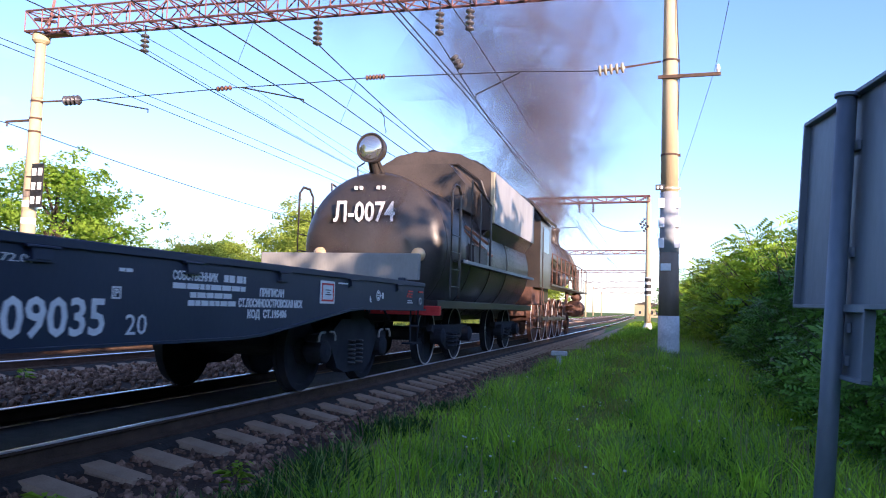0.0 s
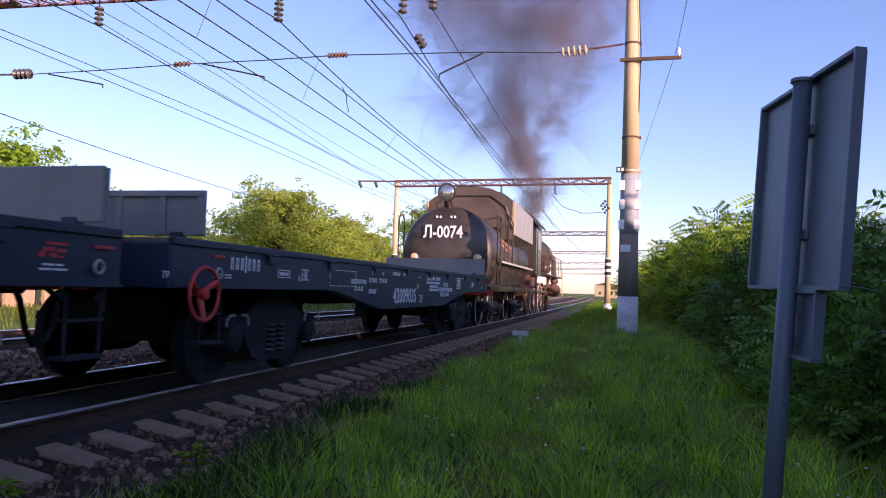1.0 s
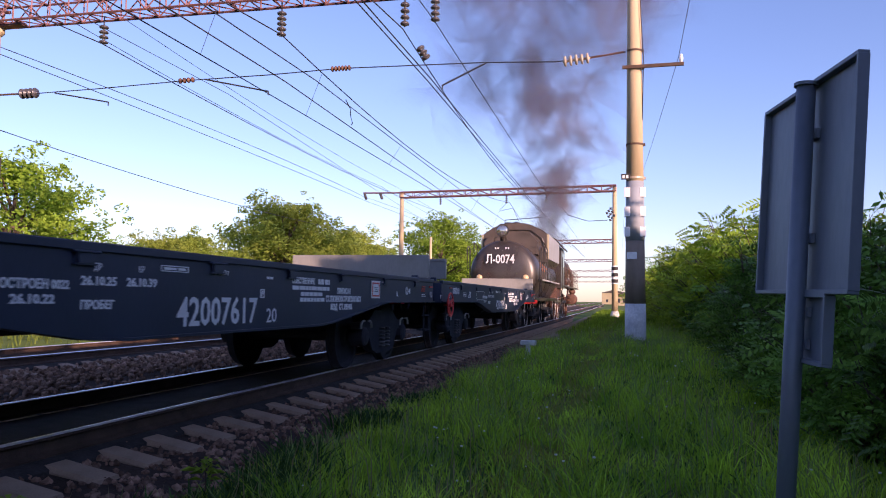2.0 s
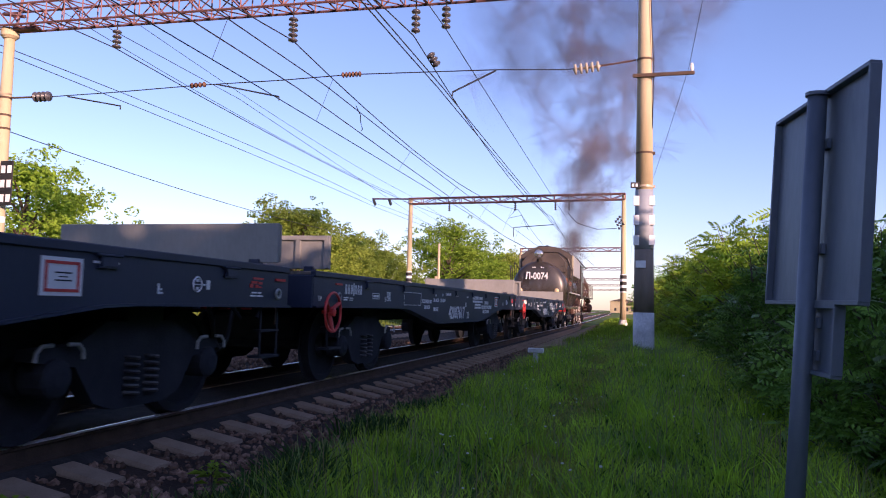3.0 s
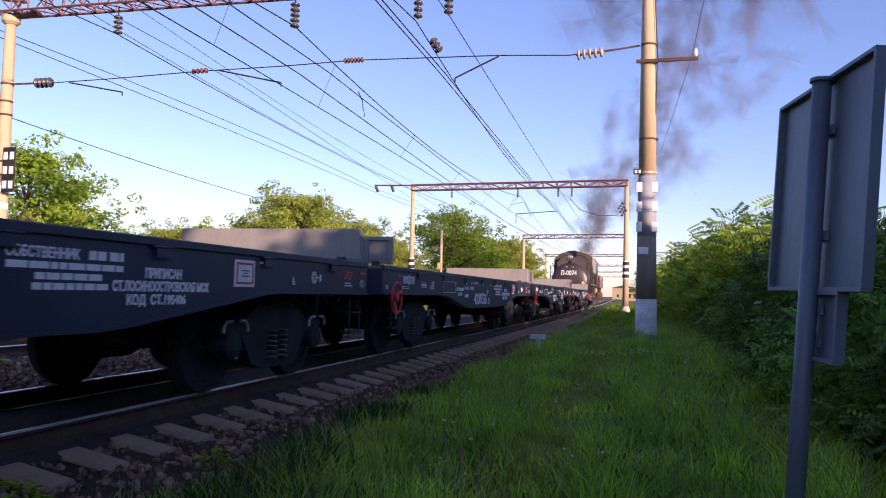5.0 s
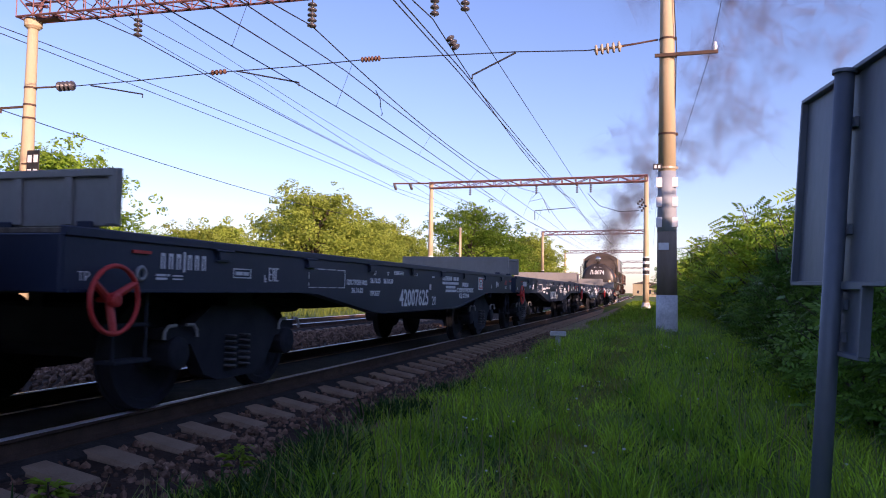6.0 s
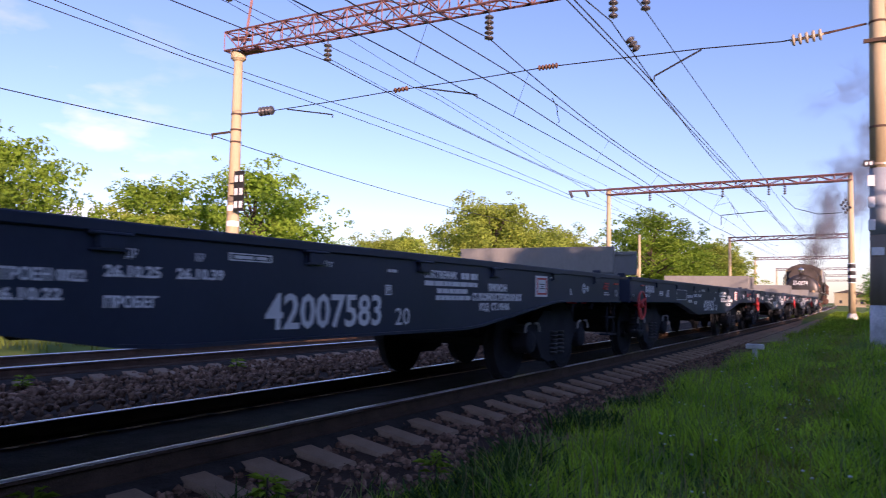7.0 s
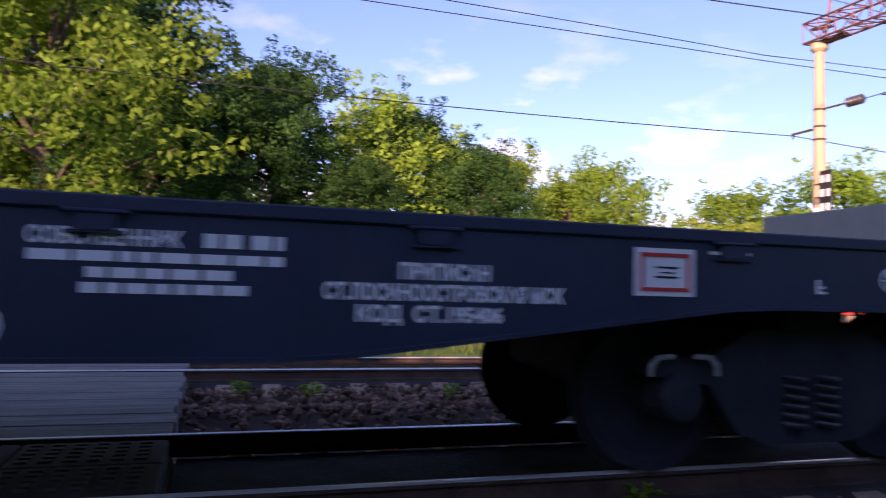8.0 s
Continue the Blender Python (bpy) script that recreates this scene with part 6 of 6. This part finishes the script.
def blades(name, count, place, seed, mat, h0, h1, w, label, lean=0.35):
    """Grass blades of two bent pieces each, in one mesh."""
    rng = np.random.default_rng(seed)
    x, y = place(rng, count)
    z = np.array([ground_z(a, b) for a, b in zip(x, y)]) - 0.02
    hgt = rng.uniform(h0, h1, count) * (0.75 + 0.5 * np.sin(x * 1.7 + 0.6 * y) ** 2)
    a = rng.uniform(0, 6.283, count)
    b = rng.uniform(0, 6.283, count)
    hgt *= 1 - 0.5 * np.exp(-((x - trail(y)) / 0.28) ** 2)
    ln = hgt * lean * rng.uniform(0.2, 1.3, count)
    wx, wy = w * np.cos(a), w * np.sin(a)
    lx, ly = ln * np.cos(b), ln * np.sin(b)
    p = np.stack([np.stack([x - wx, y - wy, z], 1), np.stack([x + wx, y + wy, z], 1),
                  np.stack([x + wx * 0.7 + lx * 0.35, y + wy * 0.7 + ly * 0.35, z + hgt * 0.6], 1), np.stack([x - wx * 0.7 + lx * 0.35, y - wy * 0.7 + ly * 0.35, z + hgt * 0.6], 1),
                  np.stack([x + lx, y + ly, z + hgt], 1)], 1).reshape(-1, 3)
    i = np.arange(count) * 5
    quads = np.stack([i, i + 1, i + 2, i + 3], 1).tolist()
    tris = np.stack([i + 3, i + 2, i + 4], 1).tolist()
    ob = new(name, raw(p.tolist(), quads + tris, mat))
    return tagged(ob, label, "grass", kind="stuff")


def verge(rng, n):
    y = 1.6 + 26 * rng.random(n) ** 1.7
    y = np.where(rng.random(n) < 0.14, -9 + 10.6 * rng.random(n), y)
    x = 2.0 + 7.2 * rng.random(n)
    edge = 2.15 + 0.35 * np.sin(y * 1.3) + 0.2 * np.sin(y * 3.1) + rng.normal(0, 0.12, n)
    x = np.where(x < edge, edge + rng.random(n) * 0.5, x)
    return x, y


def verge_near(rng, n):
    y = -9 + 11 * rng.random(n)
    return 2.9 + 6.6 * rng.random(n), y


def verge_far(rng, n):
    y = 26 + 65 * rng.random(n) ** 1.3
    x = 2.3 + 6.5 * rng.random(n) - 1.2 * (y - 26) / 65
    return x, y


def beyond(rng, n):
    y = -8 + 90 * rng.random(n)
    x = -9.2 - 16 * rng.random(n)
    return x, y


def tufts(rng, n):
    c = np.array([(2.4, 4.3), (2.55, 4.9), (2.3, 5.6), (1.9, 3.1), (1.75, 3.0), (3.0, 4.0), (2.3, 7.5), (2.2, 9.5)])
    k = rng.integers(0, len(c), n)
    return c[k, 0] + rng.normal(0, 0.16, n), c[k, 1] + rng.normal(0, 0.22, n)


def clumps(rng, n):
    """Stems that stand together in loose clumps over the verge."""
    cy = 2.2 + 17 * rng.random(150) ** 1.5
    cx = 2.7 + 4.6 * rng.random(150)
    k = rng.integers(0, 150, n)
    return cx[k] + rng.normal(0, 0.10, n), cy[k] + rng.normal(0, 0.12, n)


def mast_foot(rng, n):
    return 5.0 + rng.normal(0, 0.35, n), 17.1 - np.abs(rng.normal(0, 0.35, n))


blades("grass_clumps", 11000, clumps, 50, M_GRASS, 0.18, 0.34, 0.007, "longer green grass in loose clumps", 0.8)
blades("pale_clump_stems", 2200, clumps, 50, M_STRAWGREEN, 0.24, 0.42, 0.006, "pale grass stems in loose clumps", 0.5)
blades("mast_foot_grass", 700, mast_foot, 51, M_STRAWGREEN, 0.15, 0.35, 0.008, "pale uncut grass round the foot of the mast", 0.6)
blades("verge_grass", 108000, verge, 41, M_GRASS, 0.07, 0.20, 0.006, "thick fresh green grass on the verge", 0.7)
blades("verge_grass_behind", 45000, verge_near, 40, M_GRASS, 0.07, 0.18, 0.008, "thick green grass beside the level crossing", 0.7)
blades("verge_grass_far", 30000, verge_far, 42, M_GRASS, 0.12, 0.3, 0.014, "green grass further along the verge")
blades("grass_beyond_tracks", 22000, beyond, 43, M_MEADOW, 0.10, 0.28, 0.02, "sunlit grass beyond the second track")
blades("weed_tufts", 2600, tufts, 44, M_LEAF_B, 0.10, 0.24, 0.014, "leafy weeds at the edge of the ballast", 0.9)
def trodden(rng, n):
    y = 2.5 + 45 * rng.random(n) ** 1.4
    return trail(y) + rng.normal(0, 0.19, n), y


blades("broad_weeds", 13000, verge, 48, M_LEAF_B, 0.05, 0.15, 0.016, "low broad-leaved weeds among the grass", 1.2)
blades("trodden_grass", 30000, trodden, 49, M_TRODDEN, 0.05, 0.15, 0.008, "short paler grass on a trodden path", 0.8)
blades("tall_grass", 9000, verge, 47, M_STRAWGREEN, 0.16, 0.34, 0.005, "taller pale green grass stems on the verge", 0.6)
blades("seed_stalks", 3000, verge, 45, M_STRAW, 0.22, 0.42, 0.0055, "pale dry seed stalks standing in the grass", 0.25)


def flowers():
    rng = np.random.default_rng(46)
    bm = bmesh.new()
    x, y = verge(rng, 480)
    for a, b in zip(x, y):
        if a > 2.9:
            z = ground_z(a, b) + rng.uniform(0.12, 0.24)
            bmesh.ops.create_icosphere(bm, subdivisions=1, radius=rng.uniform(0.006, 0.016), matrix=Matrix.Translation((a, b, z)) @ Matrix.Diagonal((1, 1, 0.6, 1)))
    return tagged(new("white_flowers", mesh_of(bm, M_PETAL)), "small white flower heads scattered in the grass", "flowers", kind="stuff")


flowers()


def broad_weed(x, y, seed):
    """A low rosette of yellow-green leaves beside the sleepers."""
    rng = np.random.default_rng(seed)
    v, f = [], []
    for i in range(46):
        a, l, up = rng.uniform(0, 6.283), rng.uniform(0.05, 0.13), rng.uniform(0.02, 0.16)
        d = np.array([math.cos(a), math.sin(a), 0.0])
        side = np.array([-d[1], d[0], 0.0]) * l * 0.22
        p = d * rng.uniform(0, 0.05) + np.array([0, 0, up])
        k = len(v)
        v += [p, p + d * l * 0.5 + side + [0, 0, 0.02], p + d * l, p + d * l * 0.5 - side + [0, 0, 0.02]]
        f.append((k, k + 1, k + 2, k + 3))
    w = thing("weed", "small yellow-green leafy weed growing in the ballast", "weed", "weeds in the ballast", at=pose(x, y, -0.22))
    part("leaves", raw(v, f, M_LEAF_D), None, w)
    part("stem", rod(bmesh.new(), (0, 0, -0.1), (0, 0, 0.16), 0.006, 5), M_BARK, w)


for i, (wx, wy) in enumerate(((0.95, 2.45), (1.70, 2.6), (1.75, 3.4), (2.2, 4.6), (-3.9, 1.2), (-4.1, 0.4), (-3.6, 2.8), (-4.3, 5.5), (-4.2, 9.0))):
    broad_weed(wx, wy, 80 + i)


# ---------------------------------------------------------------- smoke
def smoke_mesh(seed, sig, count, r0, r1, long=1.0, thick=1.0):
    """A rigid wisp: many faint curled sheets of thin smoke that fade out softly towards their rims."""
    rng = np.random.default_rng(seed)
    verts, faces, dens = [], [], []
    seg = 12
    fade = ((0.25, 0.90), (0.5, 0.58), (0.75, 0.22), (1.0, 0.0))
    for i in range(count):
        c = np.clip(rng.normal(size=3), -1.5, 1.5) * np.array(sig)
        n = rng.normal(size=3)
        n /= np.linalg.norm(n)
        a = np.cross(n, rng.normal(size=3))
        a /= np.linalg.norm(a)
        b = np.cross(n, a)
        r = rng.uniform(r0, r1)
        lobes = rng.uniform(0, 6.283, 3)
        k = len(verts)
        verts.append(c)
        dens.append(thick)
        for q, d in fade:
            for j in range(seg):
                t = 6.283 * j / seg
                w = r * q * (1 + 0.16 * math.sin(2 * t + lobes[0]) + 0.10 * math.sin(3 * t + lobes[1]))
                verts.append(c + a * w * math.cos(t) + b * w * math.sin(t) + n * r * q * q * 0.5 * math.sin(2 * t + lobes[2]) + n * 0.4 * r * q * q)
                dens.append(d * thick)
        for j in range(seg):
            j2 = (j + 1) % seg
            faces.append((k, k + 1 + j, k + 1 + j2))
            for ring in range(len(fade) - 1):
                o = k + 1 + ring * seg
                faces.append((o + j, o + seg + j, o + seg + j2, o + j2))
    me = raw([(v[0], v[1] * long, v[2]) for v in verts], faces, M_SMOKE, True)
    me.attributes.new("soot", "FLOAT", "POINT").data.foreach_set("value", dens)
    return me


YOUNG = [smoke_mesh(60 + i, (0.33, 0.75, 0.36), 16, 0.62, 0.95, 2.2) for i in range(12)]
FAINT = [smoke_mesh(90 + i, (0.36, 0.75, 0.40), 16, 0.70, 1.05, 2.2, 0.60) for i in range(12)]
OLD = [smoke_mesh(70 + i, (1.2, 1.1, 1.3), 13, 1.7, 2.7, 1.0, 0.8) for i in range(12)]


def train_y(t):
    """How far the handwheel of the first wagon stands along the line."""
    return float(np.interp(t, [-8, 0, 1.0, 2.8, 3.0, 3.5, 4.5, 6.0, 6.5, 7.4, 8.0], [-71.2, -2.76, 5.80, 21.31, 23.03, 27.25, 35.80, 48.61, 52.83, 60.40, 65.70]))


def chimney(t):
    y = train_y(t) + 14.65 + 9.3 + 12.5
    return np.array([bend(y), y, 4.9])


def wind(t):
    return float(np.interp(t, [-5, 0.6, 1.6, 2.6, 4, 8], [-0.1, 0.1, 1.4, 2.6, 3.0, 3.4]))


PUFFS = []


def build_smoke():
    plume = random.Random(5)
    te = -3.4
    i = 0
    while te < 7.9:
        old = te < -0.2
        me = (OLD if old else YOUNG if te < 1.7 else FAINT)[i % 12]
        ob = tagged(new("smoke_wisp", me), "thin brownish grey wisp of coal smoke from the chimney", "smoke", "smoke plume")
        PUFFS.append((ob, te, plume.uniform(-1, 1), plume.uniform(-1, 1), plume.uniform(-1, 1), plume.uniform(0, 360)))
        te += 0.10 if old else 0.06
        i += 1


build_smoke()


def puff_rows(te, u, v, w, turn):
    """Waits within the engine, leaves the chimney at te, rises, slows and drifts off with the wind."""
    rows = []
    dt = 0.1
    pos = None
    vel = None
    t = min(te, 0.0)
    path = {}
    k0 = int(math.floor(t / dt))
    for k in range(k0, 81):
        now = k * dt
        if now < te:
            c = chimney(now)
            near = min(1.0, max(0.0, 1 - (te - now) / 0.4))
            back = 17.3 + (2.6 - 17.3) * near
            path[k] = (np.array([bend(c[1] - back), c[1] - back + 0.8 * u, 2.08 + 0.9 * near]), 0.0)
            continue
        age = now - te
        if pos is None:
            c = chimney(te)
            pos = c + np.array([0, 0, 0.2])
            vel = np.array([0.8 * u, 2.6, 7.0 + 1.2 * w])
        path[k] = (pos.copy(), age)
        goal = np.array([wind(now) + 2.1 * u * math.exp(-age * 0.2), 1.6 + 1.2 * v, 3.1 + 1.2 * w])
        vel = vel + (goal - vel) * min(1.0, dt / 0.45)
        pos = pos + vel * dt
    for k in range(0, 81, 2):
        p, age = path[k]
        ramp = min(1.0, age / 0.9)
        rows.append((k * dt, pose(*p, (turn % 120 - 15) * ramp + 10 * w * age, 0, 70 * v * ramp + 12 * u * age)))
    return rows


# ---------------------------------------------------------------- deck planks, the sleepers and loose pieces
for w, y in PIECES:
    part("plank", PLANK, None, w).location = (0, y, 0)
for web, meshes, shift in NOTES:
    part("notice_border", meshes[0], None, web, "red border").location.y = shift
    part("notice_lettering", meshes[1], None, web).location.y = shift
for i in range(330):
    yy = -9.0 + i * 0.545
    for track, cx in ((TRACK_1, TRACKS[0]), (TRACK_2, TRACKS[1])):
        if -7.5 < yy < -0.3 or (track is TRACK_2 and i > 200):
            continue
        s = part("sleeper", SLEEPER, None, track)
        s.location = (cx + bend(yy), yy, 0)


# ---------------------------------------------------------------- what moves
def run_rows(offset, length, times):
    """Poses of a vehicle whose own origin runs offset metres from the first handwheel."""
    rows = []
    for t in times:
        y = train_y(t) + offset
        mid = bend(y + length * 0.2), bend(y + length * 0.8)
        yaw = math.degrees(math.atan2(-(mid[1] - mid[0]), length * 0.6))
        x = mid[0] + math.sin(radians(yaw)) * length * 0.2
        rows.append((t, pose(x, y, 0, 0, 0, yaw)))
    return rows


def motions():
    marks = [0.0, 0.5, 1.0, 1.5, 2.0, 2.5, 2.8, 3.0, 3.5, 4.0, 4.5, 5.0, 5.5, 6.0, 6.5, 7.0, 7.4, 7.6, 7.8, 8.0]
    for i, w in enumerate(WAGONS):
        walk(w, run_rows(-PITCH * i, 13.6, marks))
    walk(TENDER, run_rows(14.65, 9.0, marks))
    walk(ENGINE, run_rows(14.65 + 9.3, 14.0, marks))
    steps = [2 * k / 30 for k in range(121)]
    for ob, place, r in SPINNERS:
        walk(ob, [(t, pose(*place, -math.degrees((train_y(t) - train_y(0)) / r) % 360.0)) for t in steps])
    for ob, phase in RODS:
        rows = []
        for t in steps:
            a = -(train_y(t) - train_y(0)) / 0.75 + radians(phase)
            rows.append((t, pose(0, 0.33 * math.cos(a), 0.75 + 0.33 * math.sin(a))))
        walk(ob, rows)
    for ob, te, u, v, w, turn in PUFFS:
        walk(ob, puff_rows(te, u, v, w, turn))


motions()
